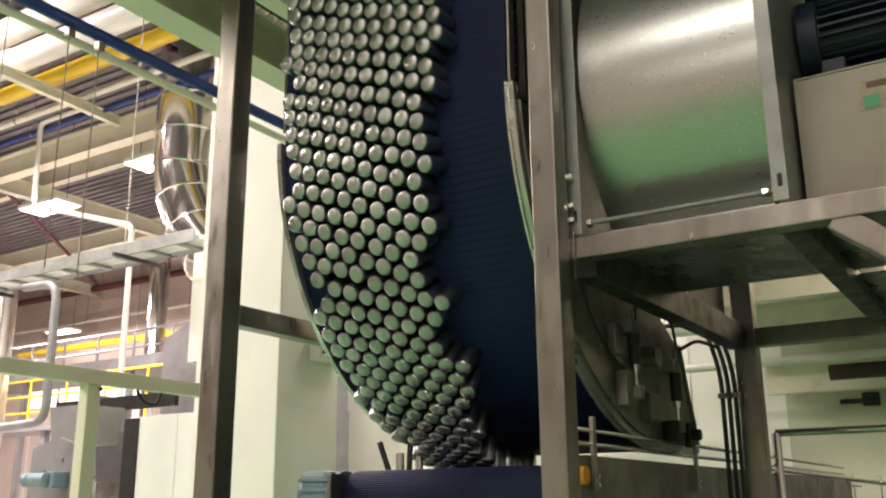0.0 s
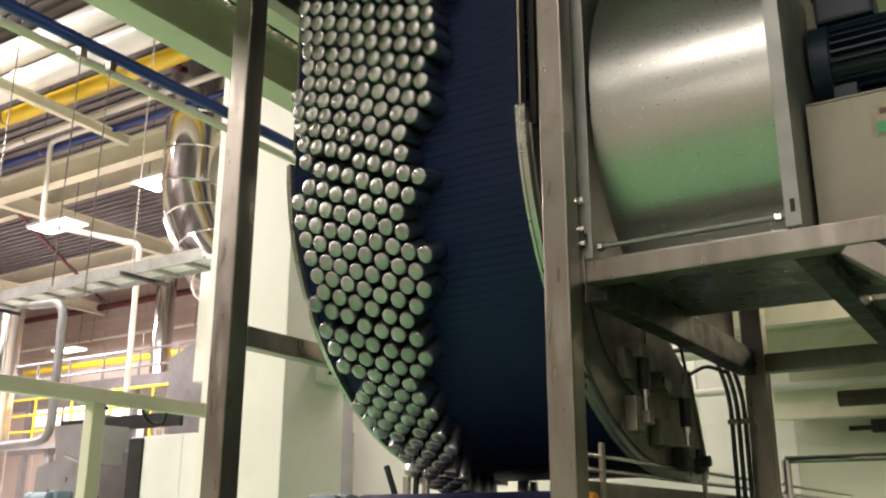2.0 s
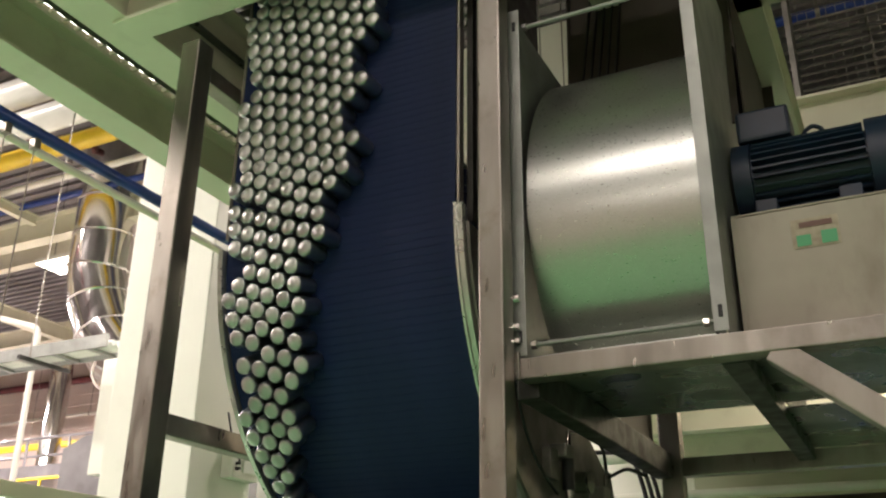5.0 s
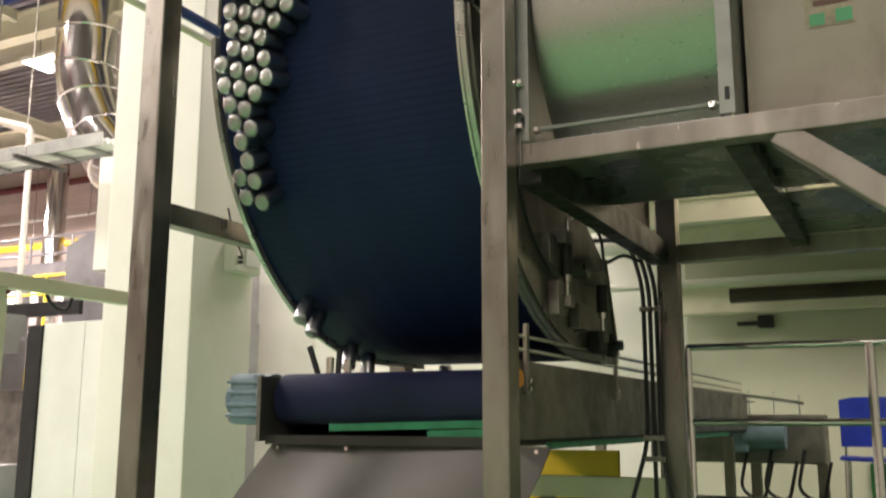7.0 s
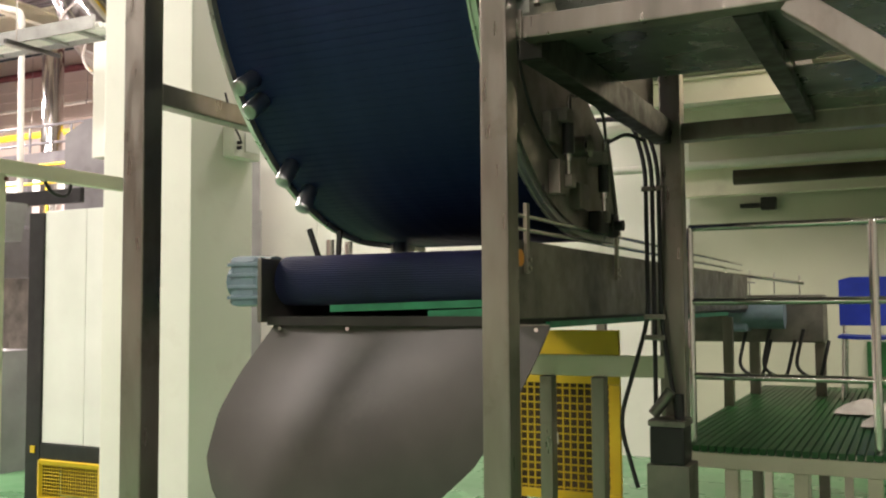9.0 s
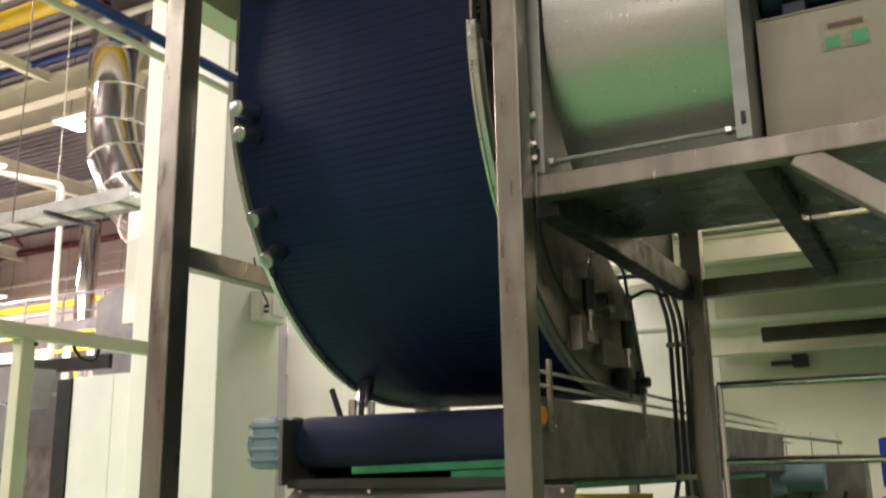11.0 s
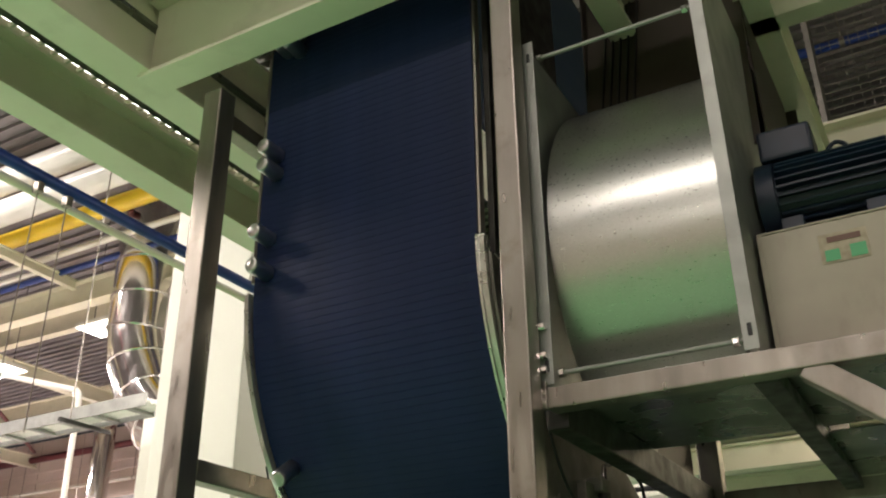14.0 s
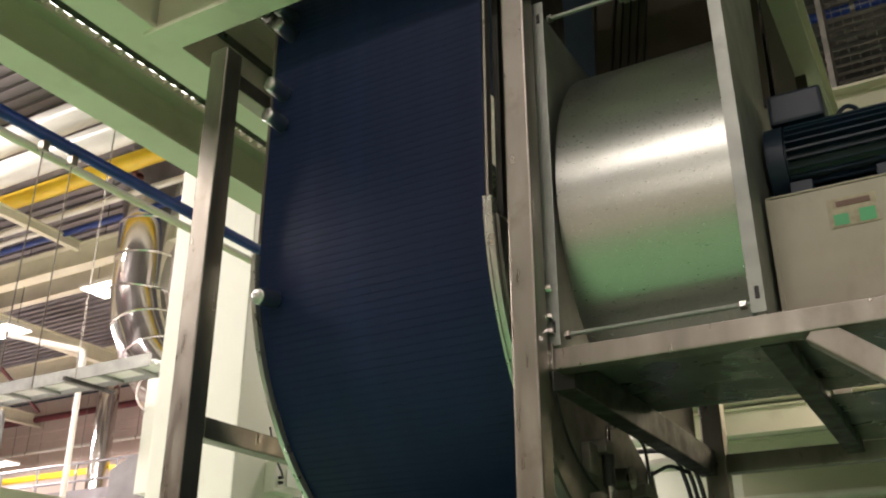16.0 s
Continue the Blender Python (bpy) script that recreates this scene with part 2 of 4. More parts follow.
def bar(a, b, w, h, bm=None, bevel=0.0, up=(0, 0, 1)):
    """A square tube from a to b, w wide and h high."""
    bm = bm or bmesh.new()
    a, b = Vector(a), Vector(b)
    d = (b - a).normalized()
    side = d.cross(Vector(up)).normalized()
    top = side.cross(d)
    m = Matrix((side, d, top)).transposed().to_4x4()
    m.translation = a
    n = (b - a).length
    tmp = box(-w / 2, w / 2, 0, n, -h / 2, h / 2, bevel)
    tmp.transform(m)
    me = bpy.data.meshes.new("tmp")
    tmp.to_mesh(me)
    tmp.free()
    bm.from_mesh(me)
    bpy.data.meshes.remove(me)
    return bm


def pipe(points, r, seg=10, bend=0.0, bm=None):
    """A tube along a line of points, with rounded corners."""
    bm = bm or bmesh.new()
    pts = [Vector(p) for p in points]
    line = [pts[0]]
    for p, c, n in zip(pts, pts[1:], pts[2:]):
        if bend:
            a, b = c + (p - c).normalized() * bend, c + (n - c).normalized() * bend
            for k in range(6):
                f = k / 5
                line.append(a.lerp(c, f).lerp(c.lerp(b, f), f))
        else:
            line.append(c)
    line.append(pts[-1])
    rings, ref = [], None
    for i, p in enumerate(line):
        d = (line[min(i + 1, len(line) - 1)] - line[max(i - 1, 0)]).normalized()
        if ref is None:
            ref = d.orthogonal().normalized()
        ref = (ref - d * ref.dot(d)).normalized()
        o = d.cross(ref)
        rings.append([bm.verts.new(p + r * (math.cos(math.tau * k / seg) * ref + math.sin(math.tau * k / seg) * o)) for k in range(seg)])
    for a, b in zip(rings, rings[1:]):
        for k in range(seg):
            bm.faces.new((a[k], a[(k + 1) % seg], b[(k + 1) % seg], b[k]))
    bm.faces.new(rings[0][::-1]), bm.faces.new(rings[-1])
    return bm


def sheet(rows, thick=0.0, bm=None):
    """A surface through rows of points, with a thickness."""
    bm = bm or bmesh.new()
    grid = [[bm.verts.new(p) for p in row] for row in rows]
    faces = [bm.faces.new((a[k], a[k + 1], b[k + 1], b[k])) for a, b in zip(grid, grid[1:]) for k in range(len(a) - 1)]
    if thick:
        bm.normal_update()
        bmesh.ops.solidify(bm, geom=faces, thickness=thick)
    return bm


def prism(outline, axis, lo, hi, bm=None):
    """A flat outline drawn out along x, y or z."""
    bm = bm or bmesh.new()

    def at(p, w):
        return {"x": (w, *p), "y": (p[0], w, p[1]), "z": (*p, w)}[axis]
    a, b = [bm.verts.new(at(p, lo)) for p in outline], [bm.verts.new(at(p, hi)) for p in outline]
    bm.faces.new(a), bm.faces.new(b[::-1])
    for k in range(len(a)):
        bm.faces.new((a[k], b[k], b[(k + 1) % len(a)], a[(k + 1) % len(a)]))
    bmesh.ops.recalc_face_normals(bm, faces=bm.faces)
    return bm


def i_beam(a, b, width, height, web=0.012, flange=0.016):
    """A rolled section from a to b; a and b lie on its underside."""
    bm = bmesh.new()
    a, b = Vector(a), Vector(b)
    up = Vector((0, 0, 1))
    bar(a + up * flange / 2, b + up * flange / 2, width, flange, bm)
    bar(a + up * height / 2, b + up * height / 2, web, height - 2 * flange, bm)
    bar(a + up * (height - flange / 2), b + up * (height - flange / 2), width, flange, bm)
    return bm

# ---- the hall ----


def structure(name, bm, material, label, category="", smooth=False):
    return tagged(part(name, bm, material, None, "", smooth), label, category or name.split("_")[0], "", "structure")


X0, X1, Y0, Y1, ZR = -34.0, 9.0, -12.0, 19.0, 9.0
structure("floor", box(-9.0, X1, Y0, Y1, -0.2, 0.0), FLOOR, "glossy green epoxy factory floor", "floor")
structure("floor_hall", box(X0, -9.0, Y0, Y1, -0.2, 0.0), GREY_FLOOR, "grey concrete floor of the far hall", "floor")
structure("wall_north", box(X0, X1, Y1, Y1 + 0.3, 0, ZR), PINK_WALL, "far beige panelled factory wall", "wall")
structure("wall_north_low", box(-2.05, X1, 9.6, 9.9, 0, 4.3), GREEN_WALL, "pale green panelled wall behind the platform", "wall")
structure("wall_north_white", box(-8.4, -2.053, 9.6, 9.9, 0, ZR), WALL, "white partition wall behind the conveyor", "wall")
structure("wall_inner", box(-8.7, -8.403, 9.6, Y1 - 0.002, 0, ZR), WALL, "white partition wall of the hall", "wall")
for k in range(5):
    structure("trim", box(-7.8 + k * 1.2, -7.785 + k * 1.2, 9.588, 9.598, 0.0, ZR), WALL, "upright joint of the white partition", "wall joint")
structure("wall_south", box(X0, X1, Y0 - 0.3, Y0, 0, ZR), PINK_WALL, "beige factory wall behind the aisle", "wall")
structure("wall_west", box(X0 - 0.3, X0, Y0, Y1, 0, ZR), PINK_WALL, "beige end wall of the hall", "wall")
structure("wall_east", box(X1, X1 + 0.3, Y0, Y1, 0, ZR), WALL, "white end wall of the hall", "wall")


def roof():
    bm = box(X0, X1, Y0, Y1, ZR + 0.06, ZR + 0.3)
    for k in range(140):  # ribs of the deck
        y = Y0 + 0.1 + k * 0.22
        box(X0, X1, y, y + 0.09, ZR, ZR + 0.055, bm=bm)
    return structure("ceiling", bm, ROOF, "grey ribbed steel roof deck", "ceiling")


roof()
# panel joints and rails of the far wall
for k, z in enumerate((5.9, 6.7, 7.0, 7.7, 8.0)):
    structure("trim", box(X0, -8.75, Y1 - 0.05, Y1 - 0.003, z, z + 0.07), PINK_WALL, "horizontal rail of the beige wall", "wall rail")
for k in range(8):
    x = -31 + k * 3.0
    structure("trim", box(x, x + 0.05, Y1 - 0.03, Y1 - 0.003, 0.0, ZR), PINK_WALL, "upright joint cover of the beige wall", "wall joint")


def roof_girder(x0, y0, x1, y1, z, h=0.45):
    ob = thing("roof_girder", "pale painted steel roof girder under the deck", "girder", (x0, y0, z), "roof girders")
    v = Vector((x1 - x0, y1 - y0, 0))
    part("girder", i_beam((0, 0, 0), v, 0.2, h), CREAM, ob)
    return ob


for y in (12.0, 16.0):
    roof_girder(X0, y, -8.8, y, ZR - 0.47)
for x in (-18.0, -25.0):
    roof_girder(x, -4.0, x, Y1 - 0.1, ZR - 0.85, 0.36)


def light_panel(x, y, z, sx=1.15, sy=0.55):
    ob = thing("ceiling_light", "lit white led panel hanging under the roof", "light", (x, y, z), "led panels")
    part("housing", box(-sx / 2, sx / 2, -sy / 2, sy / 2, 0.012, 0.08, 0.01), WHITE, ob)
    part("diffuser", box(-sx / 2 + 0.03, sx / 2 - 0.03, -sy / 2 + 0.03, sy / 2 - 0.03, 0.0, 0.014), LED, ob, "glowing diffuser")
    for dx in (-sx / 2 + 0.1, sx / 2 - 0.1):
        part("hanger", rod((dx, 0, 0.08), (dx, 0, ZR + 0.07 - z), 0.006, 6), DARK, ob)
    return ob


for x, y in ((-14.86, 10.04), (-25.6, 18.2), (-11.3, 9.5), (-22.4, 11.6)):
    light_panel(x, y, 6.95)

# glowing strip added so that bright dashes show through the grating slot
sl = thing("slot_glow", "long glowing strip added high in the hall behind the slot", "light", (-6.83, -1.0, 7.2))
part("housing", box(-0.3, 0.3, 0, 10.0, 0.015, 0.12, 0.01), WHITE, sl)
part("diffuser", box(-0.27, 0.27, 0.03, 9.97, 0.0, 0.016), LED, sl, "glowing diffuser")
for y in (1.0, 5.0, 9.0):
    part("hanger", rod((0, y, 0.12), (0, y, ZR + 0.06 - 7.2), 0.008, 6), STEEL, sl)

# ---- white column ----


def column():
    ob = thing("column", "white painted square concrete column", "column", (-5.32, 5.77, 0), kind="structure")
    part("shaft", box(-0.45, 0.45, -0.365, 0.365, 0.0, ZR, 0.012), WALL, ob)
    return ob


column()


def outlet_box():
    ob = thing("outlet_box", "white electrical outlet box fixed to the column", "socket", (-4.86, 5.93, 2.735))
    part("casing", box(-0.01, 0.1, -0.17, 0.17, 0.0, 0.24, 0.012), WHITE, ob)
    part("lid", box(0.1, 0.112, -0.04, 0.13, 0.05, 0.2, 0.006), LAGGING, ob)
    for z in (0.07, 0.11):
        part("plug", rod((0.1, -0.12, z), (0.135, -0.12, z), 0.014, 10), BLACK, ob)
    part("cable", pipe([(0.13, -0.12, 0.11), (0.16, -0.16, 0.13), (0.1, -0.19, 0.26), (0.03, -0.19, 0.5)], 0.008, 8, 0.04), BLACK, ob, "black cable", True)
    return ob


outlet_box()

# ---- steel mezzanine over the machine ----


def beam(name, a, b, w, h, label="cream painted steel beam of the mezzanine"):
    ob = thing(name, label, "beam", a, "mezzanine beams", "structure")
    part("profile", i_beam((0, 0, 0), Vector(b) - Vector(a), w, h), CREAM, ob)
    return ob


beam("mezzanine_beam", (-2.985, -0.6, 3.7), (-2.985, 9.4, 3.7), 0.16, 0.245)
beam("mezzanine_beam", (-2.46, -0.6, 3.7), (-2.46, 9.4, 3.7), 0.175, 0.42)
beam("mezzanine_beam", (-2.43, 2.043, 3.683), (2.6, 2.043, 3.683), 0.125, 0.38)
beam("mezzanine_beam", (-0.335, 2.14, 3.8), (-0.335, 9.4, 3.8), 0.115, 0.3)
beam("mezzanine_beam", (-0.8, 2.3, 3.8), (-0.8, 2.98, 3.8), 0.1, 0.2)
beam("mezzanine_beam", (-0.75, 3.03, 3.8), (2.6, 3.03, 3.8), 0.09, 0.2)
beam("mezzanine_beam", (-2.3, 4.72, 3.95), (2.6, 4.72, 3.95), 0.16, 0.34)
beam("mezzanine_beam", (-2.37, 3.4, 3.75), (-2.02, 3.4, 3.75), 0.12, 0.3)


def mezzanine_deck():
    bm = bmesh.new()
    for x0, x1, y0, y1 in ((-2.4, -2.12, 2.2, 9.4), (-2.38, -1.2, 1.3, 1.95), (-2.1, -0.42, 4.9, 9.4)):
        box(x0, x1, y0, y1, 4.16, 4.175, bm=bm)
        n = int((y1 - y0) / 0.075)
        for k in range(n):
            y = y0 + k * 0.075
            box(x0, x1, y + 0.008, y + 0.045, 4.125, 4.158, bm=bm)
    return structure("mezzanine_deck", bm, DECK, "galvanised ribbed steel mezzanine deck", "deck")


mezzanine_deck()


def grating_strip():
    """The narrow slot between the deck and the long beam, through which the added glowing strip shows."""
    ob = thing("grating_strip", "narrow slotted steel edge strip beside the long beam", "grating", (-2.905, 0, 3.95), kind="structure")
    part("deck_strip", box(0.027, 0.48, -0.6, 9.4, 0.0, 0.02), DECK, ob)
    part("upstand", box(-0.02, -0.012, -0.6, 9.4, 0.0, 0.03), CREAM, ob)
    bm = bmesh.new()
    for k in range(150):
        y = -0.6 + k * 0.0666
        box(-0.02, 0.04, y, y + 0.014, 0.0, 0.018, bm=bm)
    tagged(part("tooth_row", bm, CREAM, ob), kind="stuff")
    return ob


grating_strip()


def mesh_guard(name, at, wide, high, pitch, material, label, axis="x", tilt=0.0, frame_m=None, wire=0.003):
    ob = thing(name, label, "mesh panel", at)
    bm = bmesh.new()

    def p(a, z):
        return (a, 0, z) if axis == "x" else (0, a, z)
    n, k = int(wide / pitch), int(high / pitch)
    for i in range(n + 1):
        rod(p(i * wide / n, 0), p(i * wide / n, high), wire, 5, bm, caps=False)
    for i in range(k + 1):
        rod(p(0, i * high / k), p(wide, i * high / k), wire, 5, bm, caps=False)
    tagged(part("mesh", bm, material, ob), kind="stuff")
    fm = frame_m or material
    for a, b in ((p(0, 0), p(wide, 0)), (p(0, high), p(wide, high)), (p(0, 0), p(0, high)), (p(wide, 0), p(wide, high))):
        part("rail", bar(a, b, 0.032, 0.032, up=(0.3, 0.7, 0.2)), fm, ob)
    return ob


mesh_guard("wire_mesh_panel", (-0.28, 4.72, 4.306), 2.2, 0.9, 0.05, STEEL_PLATE, "grey wire mesh panel along the mezzanine edge", wire=0.0018)

structure("wall_cream", box(-0.27, 3.0, 4.83, 4.95, 3.96, 4.28), CREAM, "cream fascia panel below the mesh", "fascia")

# ---- services in the left half of the hall ----


def run_pipe(name, points, r, material, label, category="pipe", seg=14, bend=0.0, joints=(), hang=0):
    at = Vector(points[0])
    ob = thing(name, label, category, at)
    part("tube", pipe([Vector(p) - at for p in points], r, seg, bend), material, ob, "", True)
    for f in joints:
        a, b = Vector(points[0]) - at, Vector(points[1]) - at
        c, d = a.lerp(b, f), (b - a).normalized()
        part("coupling", rod(c - d * 0.05, c + d * 0.05, r * 1.13, seg), material, ob, "", True)
    for k in range(hang):
        a, b = Vector(points[0]) - at, Vector(points[1]) - at
        c = a.lerp(b, (k + 0.5) / hang)
        part("hanger_rod", rod(c, (c.x, c.y, ZR + 0.06 - at.z), 0.008, 6), STEEL, ob)
        part("clip", rod(c - (b - a).normalized() * 0.02, c + (b - a).normalized() * 0.02, r * 1.1, 10), STEEL, ob)
    return ob


blue = run_pipe("blue_pipe", [(-3.63, -0.8, 3.87), (-3.63, 9.3, 3.87)], 0.032, BLUE, "dark blue painted pipe above the aisle", joints=(0.55,))
for y in (2.49, 2.66):
    c = thing("pipe_hanger", "thin steel hanger rod with a clamp", "hanger", (-3.63, y, 3.8), "pipe hangers")
    part("clamp", box(-0.022, 0.022, -0.018, 0.018, -0.02, 0.035, 0.004), STEEL, c)
    part("rod", rod((0, 0, -0.02), (0, 0, -1.15), 0.0035, 6), STEEL, c)
run_pipe("cream_conduit", [(-3.72, -0.8, 3.83), (-3.72, 9.3, 3.83)], 0.022, CREAM, "cream conduit beside the blue pipe")

run_pipe("white_duct", [(-30, 7.2, 8.46), (-5.9, 7.2, 8.46)], 0.2, LAGGING, "white lagged round duct under the roof", "duct", 24, joints=(0.5, 0.7), hang=5)
run_pipe("white_duct", [(-30, 7.2, 7.9), (-5.9, 7.2, 7.9)], 0.185, LAGGING, "white lagged round duct under the roof", "duct", 24, joints=(0.52, 0.75), hang=5)
run_pipe("yellow_pipe", [(-30, 7.8, 7.87), (-6.0, 7.8, 7.87)], 0.125, YELLOW, "thick yellow gas pipe under the roof", "pipe", 18, joints=(0.62,), hang=5)
run_pipe("white_pipe", [(-30, 8.3, 7.72), (-6.3, 8.3, 7.72)], 0.05, WHITE, "thin white pipe above the girder", hang=5)
run_pipe("blue_water_pipe", [(-30, 8.6, 7.6), (-6.3, 8.6, 7.6)], 0.05, BLUE, "thin blue pipe above the girder", hang=5)
run_pipe("blue_water_pipe", [(-1.4, 7.6, 6.8), (6.0, 7.6, 6.8)], 0.045, BLUE, "thin blue pipe above the mezzanine", hang=3)
ob = thing("pipe_rack_girder", "pale painted steel girder that carries pipes", "girder", (-30, 9.0, 7.17), "roof girders")
part("bottom_flange", box(0, 23.7, -0.11, 0.11, 0.0, 0.02), CREAM, ob)
part("web", box(0, 23.7, -0.008, 0.008, 0.021, 0.379), CREAM, ob)
part("top_flange", box(0, 23.7, -0.11, 0.11, 0.38, 0.4), CREAM, ob)
for x in (-15.2, -11.6):
    o2 = thing("pipe_bracket", "pale painted cross beam under the pipes", "bracket", (x, 6.3, 7.5), "pipe brackets")
    part("arm", i_beam((0, 0, 0), (0, 2.6, -0.08), 0.1, 0.16), CREAM, o2)
run_pipe("white_drop_pipe", [(-11.9, 8.5, 7.68), (-13.05, 8.5, 7.68), (-13.0, 8.5, 6.25), (-10.58, 8.5, 5.52), (-10.52, 8.5, 0.0)], 0.042, WHITE, "white pipe dropping from the pipe rack", bend=0.14)
run_pipe("red_pipe", [(-32, 18.7, 8.35), (-8.8, 18.7, 8.35)], 0.1, RED, "dark red sprinkler pipe along the far wall", hang=5)
run_pipe("red_pipe", [(-11.5, 3.0, 8.35), (-24.0, 18.0, 8.35)], 0.05, RED, "dark red sprinkler pipe under the roof", hang=5)
run_pipe("red_pipe", [(-10.0, 8.4, 8.2), (-20.0, 18.4, 8.2)], 0.05, RED, "dark red sprinkler pipe under the roof", hang=5)
run_pipe("yellow_wall_pipe", [(-26.8, 17.6, 6.25), (-8.8, 17.6, 6.25)], 0.09, YELLOW, "yellow gas pipe along the far wall", hang=5)
run_pipe("grey_wall_pipe", [(-32, 18.6, 7.3), (-8.8, 18.6, 7.3)], 0.05, WHITE, "pale pipe along the far wall", hang=5)


def spiral_duct():
    ob = thing("exhaust_duct", "shiny segmented sheet metal duct with an elbow", "duct", (-9.86, 9.0, 4.4))
    pts = [((-0.25, 0, 5.0), (0, 0, 1)), ((-0.25, 0, 3.1), (0, 0, 1)), ((-0.25, 0, 2.55), (0, 0, 1)), ((-0.25, 0, 2.05), (0.1, 0, 1)), ((-0.12, 0, 1.55), (0.25, 0, -1.0)), ((0.12, 0.0, 1.05), (0.45, 0, -1)), ((0.5, 0, 0.6), (0.8, 0, -0.8)), ((0.95, 0, 0.35), (1, 0, -0.4))]
    for (a, n1), (b, n2) in zip(pts, pts[1:]):
        n1, n2 = Vector(n1), Vector(n2)
        if n1.z > 0:
            n1 = -n1
        if n2.z > 0:
            n2 = -n2
        r = 0.48
        ra, rb = [], []
        for n, c, out in ((n1, a, ra), (n2, b, rb)):
            n.normalize()
            w = Vector((0, 1, 0))
            u = n.cross(w).normalized()
            out.extend(Vector(c) + r * (math.cos(math.tau * k / 24) * u + math.sin(math.tau * k / 24) * w) for k in range(25))
        part("segment", sheet([ra, rb]), CHROME, ob, "", True)
        part("seam", pipe(rb[:-1] + [rb[0]], 0.018, 6), CHROME, ob)
    return ob


spiral_duct()


def cable_tray():
    ob = thing("cable_tray", "galvanised ladder cable tray with cables hanging on rods", "cable tray", (-16.5, 6.5, 4.2))
    n = 9.6
    for y in (-0.17, 0.17):
        part("side_rail", box(0, n, y - 0.012, y + 0.012, 0, 0.13), ZINC, ob)
    for k in range(20):
        part("rung", box(0.2 + k * 0.48, 0.26 + k * 0.48, -0.16, 0.16, 0.0, 0.03), ZINC, ob)
    for y, r in ((-0.09, 0.03), (-0.02, 0.035), (0.05, 0.03), (0.11, 0.025)):
        part("cable", pipe([(0, y, 0.03 + r), (n, y, 0.03 + r)], r, 8), LAGGING, ob, "pale cable", True)
    for x in (2.1, 5.9, 8.6):
        part("cross_bar", bar((x, -0.35, -0.03), (x, 0.3, -0.03), 0.04, 0.04), DARK, ob)
        part("hanger_rod", rod((x, -0.22, -0.03), (x, -0.22, ZR + 0.07 - 4.2), 0.008, 6), STEEL, ob)
    return ob


cable_tray()


def portal(x, y, z):
    """The low pale beam on a post, left of the machine."""
    ob = thing("support_frame", "pale painted steel beam on a square post", "frame", (x, y, 0))
    part("beam", bar((0, -2.2, z), (0, 0.95, z), 0.07, 0.085, bevel=0.006), CREAM, ob)
    part("post", box(-0.045, 0.035, -0.06, 0.03, 0, z - 0.045, 0.006), CREAM, ob)
    part("cap_plate", box(-0.06, 0.05, -0.1, 0.05, z - 0.0445, z - 0.036, 0.002), CREAM, ob)
    part("bolt", rod((0.04, 0.02, z - 0.07), (0.052, 0.02, z - 0.07), 0.012, 8), RED, ob)
    part("cable_loop", pipe([(0.02, 0.3, z - 0.05), (0.03, 0.34, z - 0.12), (0.03, 0.46, z - 0.13), (0.03, 0.48, z - 0.05)], 0.011, 8, 0.05), BLACK, ob, "black cable loop", True)
    return ob


portal(-4.6, 3.54, 2.35)


def enclosure():
    ob = thing("machine_enclosure", "white panelled machine enclosure with black frame", "machine", (-6.53, 5.45, 0))
    part("panel", box(0.07, 0.535, 0.0, 1.2, 0.465, 2.36, 0.005), LAGGING, ob)
    part("panel", box(0.539, 0.752, 0.0, 1.2, 0.465, 2.36, 0.005), LAGGING, ob)
    part("frame_post", box(-0.1, 0.066, -0.02, 0.2, 0.0, 2.35, 0.005), BLACK, ob)
    part("frame_rail", box(0.067, 0.752, -0.018, 0.18, 0.335, 0.462, 0.005), BLACK, ob)
    part("back_body", box(0.07, 0.752, 0.2, 1.2, 0.01, 0.334), DARK, ob)
    part("latch", box(-0.03, 0.02, -0.032, -0.021, 0.38, 0.44, 0.004), YELLOW, ob, "yellow latch")
    return ob


enclosure()
mesh_guard("yellow_mesh_guard", (-6.45, 5.43, 0.02), 0.67, 0.3, 0.026, YELLOW, "yellow wire mesh guard below the enclosure", wire=0.003)
mesh_guard("yellow_mesh_guard", (-10.4, 8.2, 0.3), 1.35, 1.9, 0.06, YELLOW, "tall yellow wire mesh guard", wire=0.005)


def grey_hood():
    ob = thing("machine_hood", "grey sheet metal hood behind the enclosure", "hood", (-9.16, 8.0, 0))
    part("body", prism([(0.0, 2.72), (0.0, 3.66), (0.35, 3.8), (2.0, 3.8), (2.0, 2.72)], "y", 0, 1.2), BASE_GREY, ob)
    part("riser", box(1.4, 2.1, 0.2, 1.1, 0.0, 2.72), BASE_GREY, ob)
    return ob


BASE_GREY = Mat("grey_sheet_paint", (0.28, 0.27, 0.28), 0.4, 0.3).vary((0.23, 0.22, 0.23), (0.33, 0.32, 0.33), 3).stain((0.16, 0.15, 0.14), 4, 0.5).m
grey_hood()
wc = thing("wall_cabinet", "white sheet metal cabinet hung beside the column", "cabinet", (-7.63, 7.0, 3.11))
part("body", box(0, 0.9, 0, 0.7, 0, 1.32, 0.01), WALL, wc)
part("bracket", box(0.1, 0.2, 0.1, 0.6, 1.32, ZR - 3.12), WHITE, wc)


def railing(name, at, n, step, axis, heights, material, r, label):
    ob = thing(name, label, "railing", at)

    def p(a, z):
        return (a, 0, z) if axis == "x" else (0, a, z)
    for z in heights:
        part("rail", rod(p(0, z), p(n * step, z), r, 12), material, ob, "", True)
    for k in range(n + 1):
        part("post", rod(p(k * step, 0), p(k * step, heights[-1]), r, 12), material, ob, "", True)
    return ob


